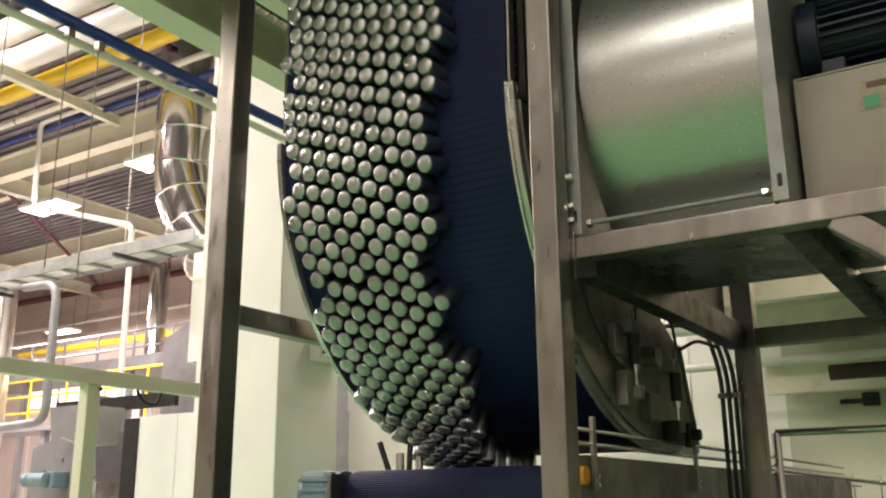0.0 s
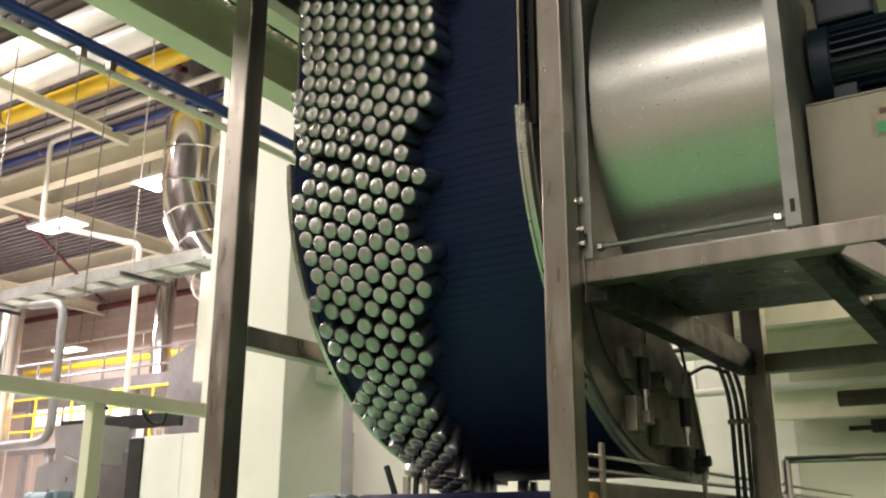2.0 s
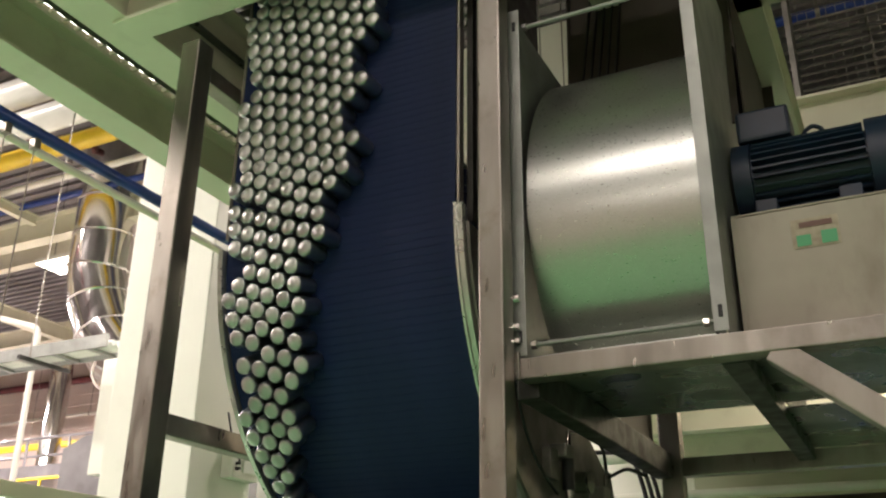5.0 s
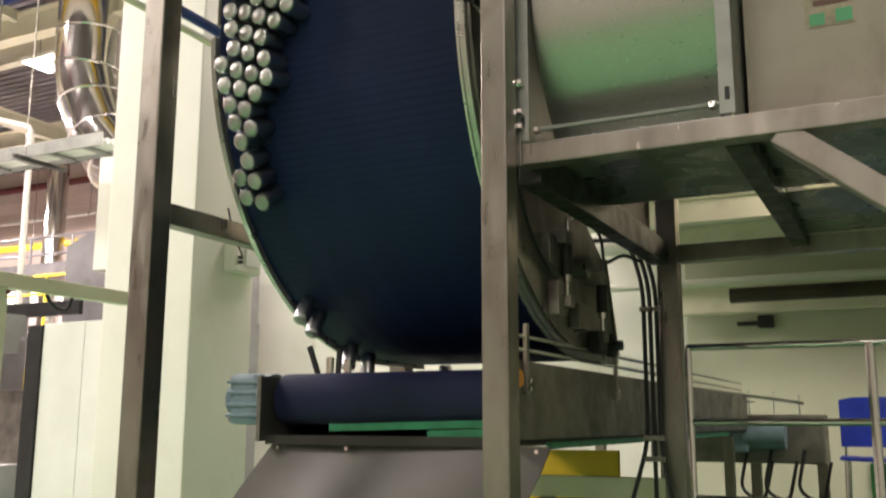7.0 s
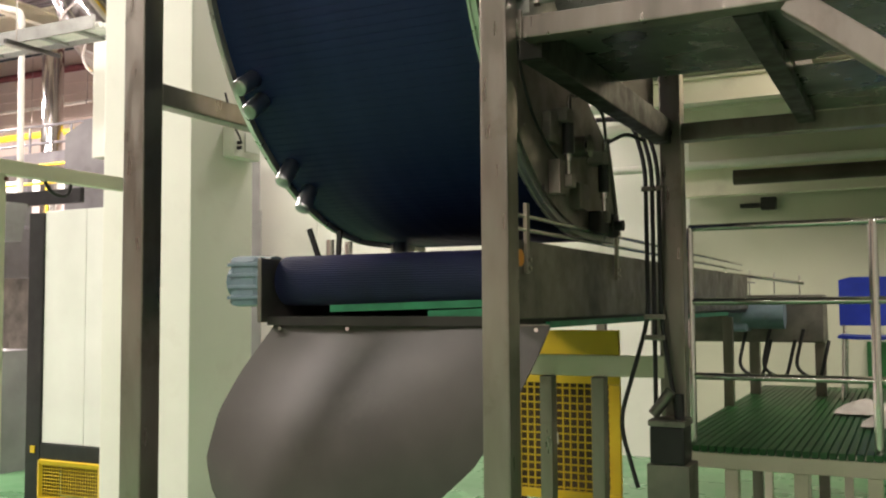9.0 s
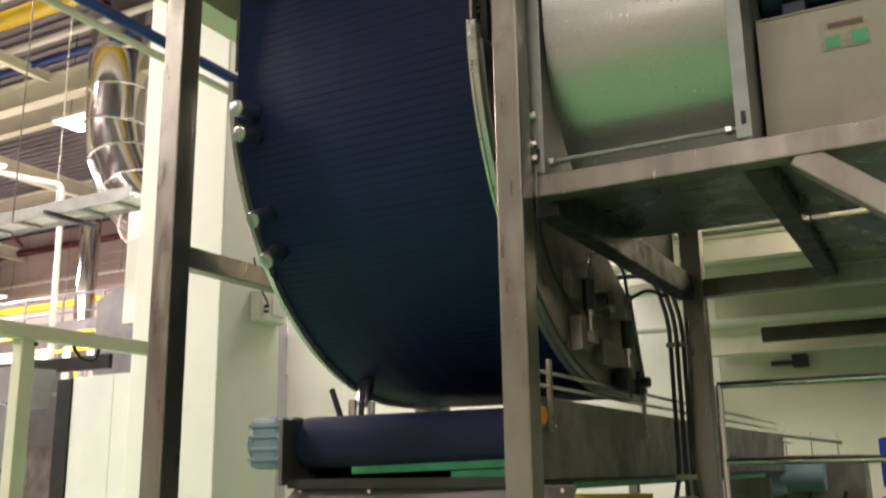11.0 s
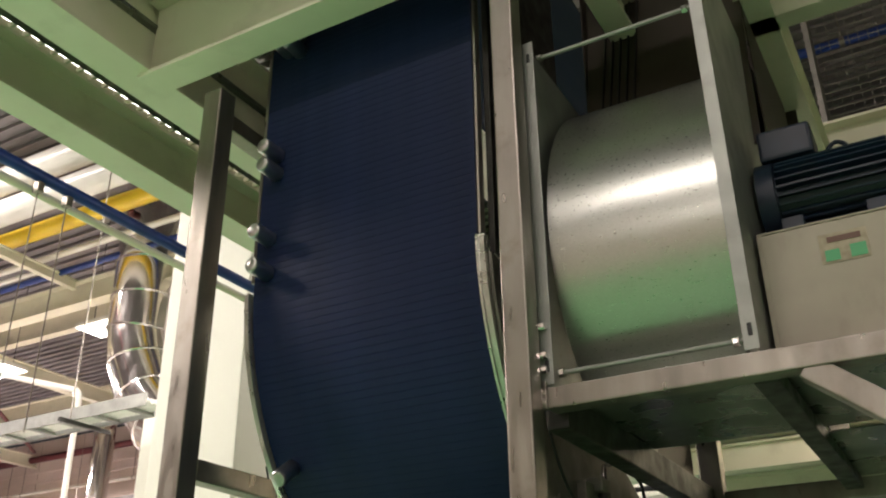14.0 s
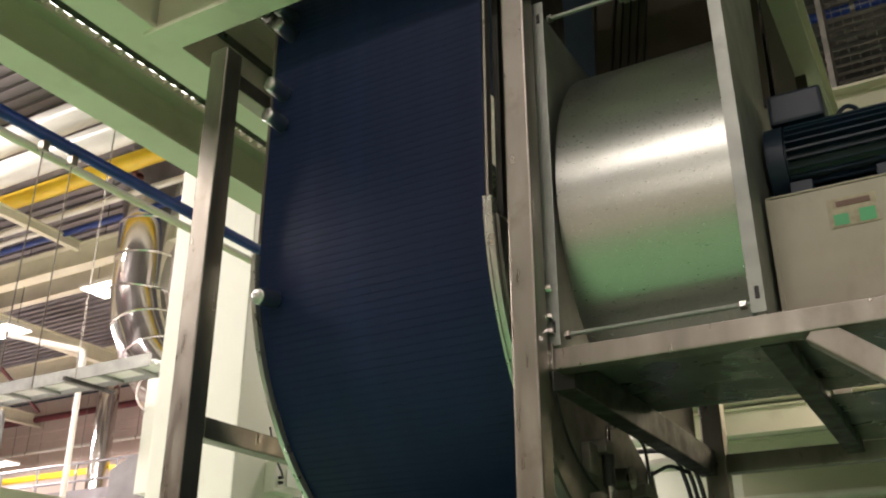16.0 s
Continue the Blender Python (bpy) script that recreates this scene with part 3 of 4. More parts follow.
wk = thing("walkway", "grey steel walkway along the far wall", "walkway", (-27, 14.5, 0))
part("deck", box(0, 17, 0, 1.6, 4.75, 4.85), BASE_GREY, wk)
part("fascia", box(0, 17, -0.03, -0.002, 4.72, 5.02), BASE_GREY, wk)
for x in (1, 5, 9, 13, 16):
    part("leg", box(x, x + 0.14, 0.1, 0.24, 0, 4.75), BASE_GREY, wk)
railing("grey_railing", (-26.9, 14.6, 4.85), 12, 1.3, "x", (0.4, 0.8), BASE_GREY, 0.03, "grey railing on a far walkway")
yw = thing("yellow_walkway", "pale low walkway on posts in the hall", "walkway", (-21, 12.4, 0))
part("deck", box(0, 9, 0, 0.9, 3.2, 3.3), BASE_GREY, yw)
for x in (0.5, 3.0, 5.5, 8.3):
    part("leg", box(x, x + 0.14, 0.1, 0.24, 0, 3.2), BASE_GREY, yw)
railing("yellow_railing", (-21, 12.5, 3.3), 7, 1.25, "x", (0.3, 0.65, 1.0), YELLOW, 0.026, "yellow safety railing on a low walkway")
wb = thing("window_band", "bright lit window band below the walkway", "window", (-28, 18.9, 4.75), kind="structure")
part("pane", box(0, 20, 0, 0.03, 0, 0.95), GLASS_LIGHT, wb)
for k in range(14):
    part("mullion", box(k * 1.5, k * 1.5 + 0.07, -0.05, -0.003, 0, 0.95), BASE_GREY, wb)


def pump_unit():
    """The grey conveyor drive with a blue motor, low at the far left."""
    ob = thing("conveyor_drive", "grey conveyor head with a blue gear motor", "conveyor", (-8.2, 6.0, 0))
    part("side_plate", prism([(-0.55, 1.2), (-0.5, 2.2), (-0.1, 2.3), (0.42, 2.15), (0.5, 1.5), (0.35, 1.1)], "y", 0, 0.05), BASE_GREY, ob)
    for a in range(8):
        x, z = 0.38 * math.cos(a * 0.785), 1.7 + 0.38 * math.sin(a * 0.785)
        part("bolt", rod((x, -0.015, z), (x, 0, z), 0.016, 8), STEEL, ob)
    part("motor", rod((-0.2, -0.2, 1.88), (0.06, -0.2, 1.88), 0.065, 16), GEAR, ob, "blue-grey motor", True)
    part("motor_cap", rod((-0.27, -0.2, 1.88), (-0.2, -0.2, 1.88), 0.07, 16), GEAR, ob, "", True)
    part("gearbox", box(-0.02, 0.12, -0.18, 0.0, 1.8, 1.96, 0.02), GEAR, ob)
    part("hopper", prism([(-0.35, 2.24), (-0.43, 2.62), (0.12, 2.62), (0.04, 2.24)], "y", 0.1, 0.6), BASE_GREY, ob)
    part("cable", pipe([(0.1, -0.25, 1.6), (0.25, -0.28, 1.45), (0.45, -0.2, 1.6), (0.5, 0.0, 1.9)], 0.012, 8, 0.08), BLACK, ob, "", True)
    part("stand", box(-0.5, 0.4, 0.1, 0.6, 0.0, 1.15), BASE_GREY, ob)
    return ob


pump_unit()


def sorting_machine():
    """The dull grey machine with a hopper behind the conveyor drive."""
    ob = thing("hopper_machine", "dull grey sheet metal machine with a tapered hopper", "machine", (-9.35, 7.3, 0))
    part("body", box(0.0, 1.25, 0.0, 0.8, 0.4, 1.9, 0.01), STEEL_PLATE, ob)
    part("hopper", prism([(0.5, 1.91), (0.38, 2.45), (1.2, 2.45), (1.1, 1.91)], "y", 0.05, 0.7), BASE_GREY, ob)
    part("hopper_rim", box(0.34, 1.24, 0.02, 0.74, 2.452, 2.49, 0.006), BASE_GREY, ob)
    part("chute", bar((1.2, -0.04, 1.0), (0.85, -0.04, 1.75), 0.05, 0.12), LAGGING, ob, "pale sloping chute")
    part("belt_band", box(-0.8, 1.3, -0.06, -0.004, 2.7, 2.86, 0.004), BLACK, ob, "black band")
    part("band_arm", box(-0.1, -0.02, -0.05, 0.4, 1.905, 2.9, 0.004), BASE_GREY, ob)
    for x in (0.05, 1.1):
        part("leg", box(x, x + 0.09, 0.05, 0.14, 0.0, 0.4), DARK, ob)
    return ob


sorting_machine()
run_pipe("steel_standpipe", [(-9.3, 6.1, 3.98), (-8.72, 6.1, 3.95), (-8.7, 6.1, 2.48), (-10.6, 6.1, 2.42), (-10.6, 6.1, 0.0)], 0.046, BASE_GREY, "grey standpipe with a bend", bend=0.2)
run_pipe("steel_riser", [(-19.2, 16.4, 0), (-19.2, 16.4, ZR)], 0.26, CHROME, "shiny vertical duct by the far wall", "duct", 18)
run_pipe("steel_riser", [(-16.0, 10.0, 0), (-16.0, 10.0, 5.6)], 0.3, CHROME, "shiny vertical duct in the hall", "duct", 18)

# ---- the can elevator ----
YC, ZC, RAD = 3.26, 2.832, 1.015      # axis and radius of the curved bed
XL, XR = -2.0, -1.15                  # the belt's two edges
SPEED = 0.2125                         # metres a second, upwards
CAN_R, CAN_L = 0.0282, 0.092
BOTTOM = -RAD * math.pi / 2           # where the curve ends below
TAIL = BOTTOM - 0.45                  # where the belt turns back inside


def belt_at(s, inset=0.0):
    """Place and lean of the belt at s metres along it, 0 where the curve meets the upright run: y, z and the angle of its outer side."""
    if s >= 1.45:                     # over the head roller, then away along the upper level
        a = (s - 1.45) / 0.2
        if a < math.pi / 2:
            return YC - RAD + 0.2 - (0.2 - inset) * math.cos(a), ZC + 1.45 + (0.2 - inset) * math.sin(a), -a
        return YC - RAD + 0.2 + (s - 1.45 - 0.1 * math.pi), ZC + 1.65 - inset, -math.pi / 2
    if s >= 0:
        return YC - RAD + inset, ZC + s, 0.0
    if s >= BOTTOM:
        a = -s / RAD
        return YC - (RAD - inset) * math.cos(a), ZC - (RAD - inset) * math.sin(a), a
    if s >= TAIL:
        return YC + (BOTTOM - s), ZC - RAD + inset, math.pi / 2
    a = (TAIL - s) / 0.085
    if a < math.pi:                   # round the tail roller
        return YC + 0.45 + 0.085 * math.sin(a), ZC - RAD + 0.085 - 0.085 * math.cos(a), math.pi / 2 + a
    y, z, lean = belt_at(TAIL + (TAIL - 0.085 * math.pi - s) * RAD / (RAD - 0.17), 0.17)
    return y, z, lean + math.pi


def belt_pose(x, s, out=0.0):
    """A pose whose +z looks out of the belt and whose +y runs along it upwards."""
    y, z, a = belt_at(s)
    n = Vector((0, -math.cos(a), -math.sin(a)))
    up = Vector((0, -math.sin(a), math.cos(a)))
    m = Matrix((Vector((1, 0, 0)), up, n)).transposed().to_4x4()
    m.translation = Vector((x, y, z)) + n * out
    return m


def can_pose(x, s):
    """As belt_pose; before the belt takes it, a can stands upright on the lower conveyor."""
    if s >= BOTTOM:
        return belt_pose(x, s)
    m = belt_pose(x, BOTTOM)
    m.translation.y += BOTTOM - s
    return m


elevator = thing("elevator_belt", "dark blue ribbed vertical conveyor belt of hinged slats", "conveyor belt", (0, 0, 0))
PITCH = 0.0254


def slat_mesh():
    bm = bmesh.new()
    outline = [(-0.0124, -0.012), (0.0124, -0.012), (0.01269, -0.0011), (0.0119, -0.0002), (0.004, 0.0), (-0.004, 0.0), (-0.0119, -0.0002), (-0.01269, -0.0011)]
    prism(outline, "x", XL, XR, bm)
    return mesh_of("slat", bm, BELT)


SLAT = slat_mesh()
slats = []
for k in range(262):
    ob = new("slat", SLAT)
    ob.parent = elevator
    slats.append((ob, 1.42 - k * PITCH))

bed = thing("elevator_bed", "dark blue curved vacuum bed behind the belt", "conveyor bed")
rows = []
for k in range(60):
    s = 1.4 - k * (1.4 - TAIL) / 59
    y, z, a = belt_at(s, 0.014)
    rows.append([(XL + 0.01, y, z), (XR - 0.01, y, z)])
part("bed_sheet", sheet(rows, 0.01), BELT, bed)


def edge_strip(x0, x1, s0, s1, inset, depth, material, parent, name):
    """A strip that follows the belt's edge."""
    bm = bmesh.new()
    n = max(2, int(abs(s1 - s0) / 0.03))
    rings = []
    for k in range(n + 1):
        s = s0 + (s1 - s0) * k / n
        y0, z0, _ = belt_at(s, inset)
        y1, z1, _ = belt_at(s, inset + depth)
        rings.append([bm.verts.new(p) for p in ((x0, y0, z0), (x1, y0, z0), (x1, y1, z1), (x0, y1, z1))])
    for a, b in zip(rings, rings[1:]):
        for j in range(4):
            bm.faces.new((a[j], a[(j + 1) % 4], b[(j + 1) % 4], b[j]))
    bm.faces.new(rings[0]), bm.faces.new(rings[-1][::-1])
    bmesh.ops.recalc_face_normals(bm, faces=bm.faces)
    return part(name, bm, material, parent, "", True)


guard_r = thing("edge_guide", "curved stainless guide strip along the belt's edge", "guide rail", group="belt edge guides")
edge_strip(XR + 0.004, XR + 0.012, TAIL, -0.033, -0.022, 0.05, GUIDE, guard_r, "guide_lip")
edge_strip(XR + 0.012, XR + 0.03, TAIL, -0.033, -0.016, 0.03, GUIDE, guard_r, "guide_band")
edge_strip(XR + 0.006, XR + 0.014, -0.022, 1.42, 0.0, 0.03, STEEL, guard_r, "upper_strip")
edge_strip(XR + 0.05, XR + 0.054, 0.02, 1.42, 0.05, 0.1, DARK, guard_r, "upper_back_strip")
guard_l = thing("edge_guide", "curved stainless guide strip along the belt's edge", "guide rail", group="belt edge guides")
edge_strip(XL - 0.012, XL - 0.004, TAIL, -0.033, -0.02, 0.05, GUIDE, guard_l, "guide_lip")
edge_strip(XL - 0.028, XL - 0.012, TAIL, -0.033, -0.012, 0.03, GUIDE, guard_l, "guide_band")
edge_strip(XL - 0.016, XL - 0.004, 0.012, 1.42, 0.002, 0.03, STEEL, guard_l, "upper_strip")


def side_plate():
    ob = thing("elevator_side_plate", "dull stainless curved side plate with bolts", "machine plate", (XR + 0.032, 0, 0))
    out = [(YC - (RAD - 0.004) * math.cos(a), ZC - (RAD - 0.004) * math.sin(a)) for a in [radians(5 + 5 * k) for k in range(18)]]
    out += [(3.64, ZC - RAD + 0.004), (3.62, 1.92), (3.5, 2.18), (2.5, 2.72)]
    part("plate", prism(out, "x", 0, 0.01), STEEL_PLATE, ob)
    for a in (34, 50, 66, 82):
        y, z = YC - (RAD - 0.06) * math.cos(radians(a)), ZC - (RAD - 0.06) * math.sin(radians(a))
        part("bolt", rod((0.01, y, z), (0.018, y, z), 0.009, 6), STEEL, ob)
    for y, z in ((2.55, 2.05), (2.552, 2.02), (2.8, 1.93), (3.55, 1.86)):
        part("hole", rod((0.01, y, z), (0.0118, y, z), 0.011, 10), BLACK, ob, "dark bolt hole")
    part("edge_stiffener", bar((0.006, 3.645, 1.825), (0.006, 3.505, 2.18), 0.012, 0.03, up=(1, 0, 0)), STEEL_PLATE, ob)
    return ob


side_plate()


def upper_casing():
    ob = thing("elevator_casing", "dark steel casing behind the belt's upright run", "machine casing", (XR + 0.03, YC - RAD + 0.05, 2.76))
    part("side_sheet", box(0.0, 0.006, 0.0, 0.62, 0.0, 1.5, 0.001), DIM_STEEL, ob)
    part("front_fold", box(-0.014, -0.001, 0.0, 0.006, 0.0, 1.5), DIM_STEEL, ob)
    for z in (0.12, 0.5, 0.9, 1.3):
        part("screw", rod((0.006, 0.05, z), (0.01, 0.05, z), 0.008, 8), STEEL, ob)
    return ob


upper_casing()


def pneumatics():
    ob = thing("belt_tensioner", "pneumatic cylinders and fittings on the side plate", "pneumatics", (XR + 0.042, 3.0, 1.975))
    for y, z in ((-0.08, 0.075), (0.31, -0.01)):
        part("cylinder", rod((0.045, y, z), (0.045, y, z + 0.1), 0.02, 14), BLACK, ob, "black cylinder", True)
        part("collar", rod((0.045, y, z - 0.022), (0.045, y, z), 0.014, 12), CHROME, ob, "", True)
        part("piston_rod", rod((0.045, y, z - 0.07), (0.045, y, z - 0.022), 0.007, 10), CHROME, ob, "", True)
        part("clevis", box(0.025, 0.065, y - 0.022, y + 0.022, z - 0.11, z - 0.068, 0.005), STEEL_PLATE, ob)
        part("mount", box(0.0, 0.06, y - 0.05, y + 0.03, z + 0.1, z + 0.145, 0.006), STEEL_PLATE, ob)
        part("elbow", pipe([(0.05, y, z + 0.14), (0.05, y, z + 0.19), (0.05, y + 0.05, z + 0.2)], 0.008, 8, 0.02), CHROME, ob, "", True)
    part("gauge", rod((0.02, 0.06, 0.12), (0.07, 0.06, 0.12), 0.036, 18), STEEL_PLATE, ob, "round gauge", True)
    part("gauge_rim", rod((0.068, 0.06, 0.12), (0.076, 0.06, 0.12), 0.039, 18), CHROME, ob, "", True)
    part("bracket", box(0.0, 0.03, -0.2, -0.12, 0.1, 0.2, 0.004), STEEL_PLATE, ob)
    part("bracket", box(0.0, 0.04, 0.06, 0.15, -0.09, 0.0, 0.006), STEEL_PLATE, ob)
    part("bracket", box(0.0, 0.04, -0.15, -0.1, -0.06, 0.05, 0.004), STEEL, ob)
    part("link", bar((0.03, -0.09, -0.05), (0.03, -0.02, 0.0), 0.012, 0.03), STEEL, ob)
    part("valve", box(0.0, 0.05, 0.26, 0.36, -0.16, -0.08, 0.008), DARK, ob)
    part("hand_wheel", rod((0.02, 0.46, -0.12), (0.045, 0.46, -0.12), 0.045, 18), BLACK, ob, "black hand wheel", True)
    part("wheel_hub", rod((0.045, 0.46, -0.12), (0.075, 0.46, -0.12), 0.02, 12), BLACK, ob, "", True)
    part("hose", pipe([(0.05, -0.03, 0.275), (0.07, 0.05, 0.3), (0.07, 0.24, 0.26), (0.05, 0.33, 0.19)], 0.006, 8, 0.04), BLACK, ob, "", True)
    part("hose", pipe([(0.02, -0.46, 0.36), (0.02, -0.4, 0.22), (0.02, -0.27, 0.11), (0.02, -0.12, 0.06)], 0.005, 8, 0.1), BLACK, ob, "", True)
    part("hose", pipe([(0.05, 0.36, 0.18), (0.1, 0.42, 0.22), (0.15, 0.5, 0.2)], 0.007, 8, 0.03), BLACK, ob, "", True)
    return ob


pneumatics()


def post(name, x0, x1, y0, y1, z1, label, plate=True):
    ob = thing(name, label, "post", ((x0 + x1) / 2, (y0 + y1) / 2, 0), "machine posts")
    hx, hy = (x1 - x0) / 2, (y1 - y0) / 2
    part("tube", box(-hx, hx, -hy, hy, 0.01, z1, 0.006), STEEL, ob)
    part("foot_plate", box(-hx - 0.04, hx + 0.04, -hy - 0.04, hy + 0.04, 0, 0.012), STEEL, ob)
    if plate:
        part("cap", box(-hx + 0.002, hx - 0.002, -hy + 0.002, hy - 0.002, z1 - 0.002, z1 + 0.003), STEEL_PLATE, ob)
    return ob


post("frame_post", -2.19, -2.108, 2.1, 2.18, 3.597, "brushed stainless square post of the elevator frame")
post("frame_post", -1.01, -0.938, 2.1, 2.172, 4.1, "brushed stainless square post of the elevator frame")
post("frame_post", -0.95, -0.866, 3.7, 3.775, 4.1, "brushed stainless square post of the elevator frame")
post("frame_post", -2.19, -2.108, 3.72, 3.8, 3.58, "brushed stainless square post of the elevator frame")


def crossbar(x0, x1, y0, y1, z0, z1):
    ob = thing("crossbar", "stainless square tube joining two posts", "crossbar", (x0, y0, z0), "frame crossbars")
    part("tube", box(0, x1 - x0, 0, y1 - y0, 0, z1 - z0, 0.005), STEEL, ob)
    return ob


crossbar(-2.175, -2.112, 2.182, 3.718, 2.18, 2.248)
crossbar(-2.175, -2.112, 2.182, 3.718, 3.46, 3.525)
crossbar(-2.106, -1.012, 3.73, 3.79, 3.46, 3.525)

# ---- fan platform ----


def fan_platform():
    ob = thing("fan_platform", "stainless tube platform that carries the fan", "platform", (0, 0, 0))
    part("front_beam", box(-0.935, 1.6, 2.19, 2.25, 2.228, 2.285, 0.004), STEEL, ob)
    # side and middle beams: steel like the front, under-deck shade put into the colour
    part("side_beam", box(-0.965, -0.902, 2.252, 3.698, 2.19, 2.285, 0.004), DIM_STEEL, ob)
    part("rear_beam", box(-0.864, 1.6, 3.7, 3.76, 2.197, 2.268, 0.004), STEEL, ob)
    part("middle_beam", box(-0.43, -0.37, 2.252, 3.698, 2.226, 2.268, 0.004), DIM_STEEL, ob)
    part("deck_sheet", box(-0.965, 1.6, 2.252, 2.99, 2.287, 2.291), DECK, ob, "galvanised deck sheet")
    part("deck_sheet", box(-0.43, 1.6, 2.992, 3.7, 2.27, 2.274), DECK, ob)
    part("brace", bar((-0.3, 2.222, 2.235), (0.62, 2.222, 1.5), 0.056, 0.06, bevel=0.004), STEEL, ob)
    part("leg", box(0.6, 0.68, 2.18, 2.26, 0, 2.226, 0.005), STEEL, ob)
    part("bracket", box(-0.962, -0.93, 2.18, 2.192, 2.225, 2.3, 0.003), STEEL, ob)
    for z in (2.245, 2.27):
        part("bolt", rod((-0.945, 2.165, z), (-0.945, 2.18, z), 0.009, 6), CHROME, ob)
    for z in (2.33, 2.37, 2.45):
        part("bolt", rod((-0.94, 2.18, z), (-0.925, 2.18, z), 0.01, 6), CHROME, ob)
    return ob


fan_platform()


def fan():
    ob = thing("centrifugal_fan", "galvanised centrifugal fan with a curved scroll casing", "fan", (-0.66, 2.19, 2.292))
    for x, wide, top in ((-0.287, 0.036, 1.1), (0.233, 0.036, 1.32)):
        name = "side_frame"
        # angle profile: front flange and the deep side sheet
        fl = part(name, box(x, x + wide, 0.0, 0.004, 0.0, top, 0.001), ZINC, ob)
        part("flange_return", box(x, x + 0.004, 0.004, 0.05, 0.0, top), ZINC, ob)
        part("side_sheet", box(*((x + 0.005, x + 0.009) if x < 0 else (x + wide - 0.006, x + wide - 0.002)), 0.004, 0.95, 0.0, top), ZINC, ob)
        for z in (0.05, top - 0.06):
            part("slot", box(x + 0.014, x + 0.025, -0.003, 0.001, z - 0.016, z + 0.016, 0.002), BLACK, ob, "dark bolt slot")
    xs = [-0.248, 0.23]
    # round casing: foremost a little under half its height
    rc, zc = 0.55, 0.47
    ru = 0.62                         # the scroll opens out towards the top
    prof = [(0.02 + q - q * math.cos(a), zc + q * math.sin(a)) for a, q in ((a, ru if a > 0 else rc) for a in (radians(62 - k * 4.0) for k in range(30))) if zc + q * math.sin(a) > 0.028]
    part("scroll", sheet([[(x, y, z) for y, z in prof] for x in (xs[0], xs[1])]), GALV, ob, "curved scroll sheet with a bright sheen", True)
    yb, zb = prof[-1]
    part("lower_lip", box(xs[0], xs[1], 0.1, yb + 0.02, 0.02, 0.026), GALV, ob)
    yt, zt = prof[0]
    part("outlet_sheet", sheet([[(xs[0], yt, zt), (xs[1], yt, zt)], [(xs[0], yt + 0.3, zt + 0.02), (xs[1], yt + 0.3, zt + 0.02)]], 0.003), BROWN, ob)
    for z, y in ((0.035, 0.03), (1.05, 0.03)):
        part("tie_rod", rod((-0.25, y, z), (0.235, y, z), 0.007, 10), ZINC, ob, "", True)
        part("nut", rod((-0.247, y, z), (-0.232, y, z), 0.013, 6), CHROME, ob)
        part("nut", rod((0.205, y, z), (0.22, y, z), 0.013, 6), CHROME, ob)
    return ob


fan()


def duct_behind():
    ob = thing("suction_duct", "dark brown sheet metal suction duct behind the fan", "duct", (-0.95, 2.72, 2.29))
    part("front_sheet", sheet([[(0.0, 0.0, 0.85), (0.58, 0.0, 0.85)], [(0.0, 0.18, 1.9), (0.58, 0.18, 1.9)]], 0.004), BROWN, ob)
    part("side_sheet", sheet([[(0.0, 0.0, 0.0), (0.0, 0.9, 0.0)], [(0.0, 0.1, 1.9), (0.0, 0.9, 1.9)]], 0.004), BROWN, ob)
    part("side_sheet", sheet([[(0.58, 0.25, 0.0), (0.58, 0.9, 0.0)], [(0.58, 0.1, 1.9), (0.58, 0.9, 1.9)]], 0.004), BROWN, ob)
    part("back_sheet", box(-0.16, 0.62, 0.93, 0.936, 0.95, 1.9), BROWN, ob)
    for k in range(5):
        part("rib", bar((0.04 + k * 0.03, -0.012, 0.86), (0.1 + k * 0.03, 0.17, 1.88), 0.006, 0.008), DARK, ob)
    return ob


duct_behind()


def motor_box():
    ob = thing("motor_base", "dusty beige steel box under the fan motor", "machine base", (-0.382, 2.36, 2.292))
    part("front_panel", box(0.0, 1.7, 0.0, 0.006, 0.0, 0.358, 0.002), BOX, ob)
    part("side_panel", box(0.0, 0.006, 0.008, 0.55, 0.0, 0.358), BOX, ob)
    part("top_panel", box(0.0, 1.7, 0.0, 0.55, 0.36, 0.366, 0.002), BOX, ob)
    part("corner_seam", box(0.0, 0.012, -0.003, -0.0005, 0.0, 0.358), BOX, ob)
    return ob


motor_box()


def base_label():
    ob = thing("sticker", "torn paper sticker with green print", "sticker", (-0.235, 2.3585, 2.515))
    part("paper", box(0, 0.115, -0.0012, 0, 0.02, 0.1), PAPER, ob)
    part("bar_print", box(0.02, 0.1, -0.003, -0.0013, 0.075, 0.09), LABEL_INK, ob)
    part("green_print", box(0.01, 0.045, -0.003, -0.0013, 0.025, 0.055), LABEL_GREEN, ob)
    part("green_print", box(0.07, 0.108, -0.003, -0.0013, 0.025, 0.06), LABEL_GREEN, ob)
    return ob


base_label()


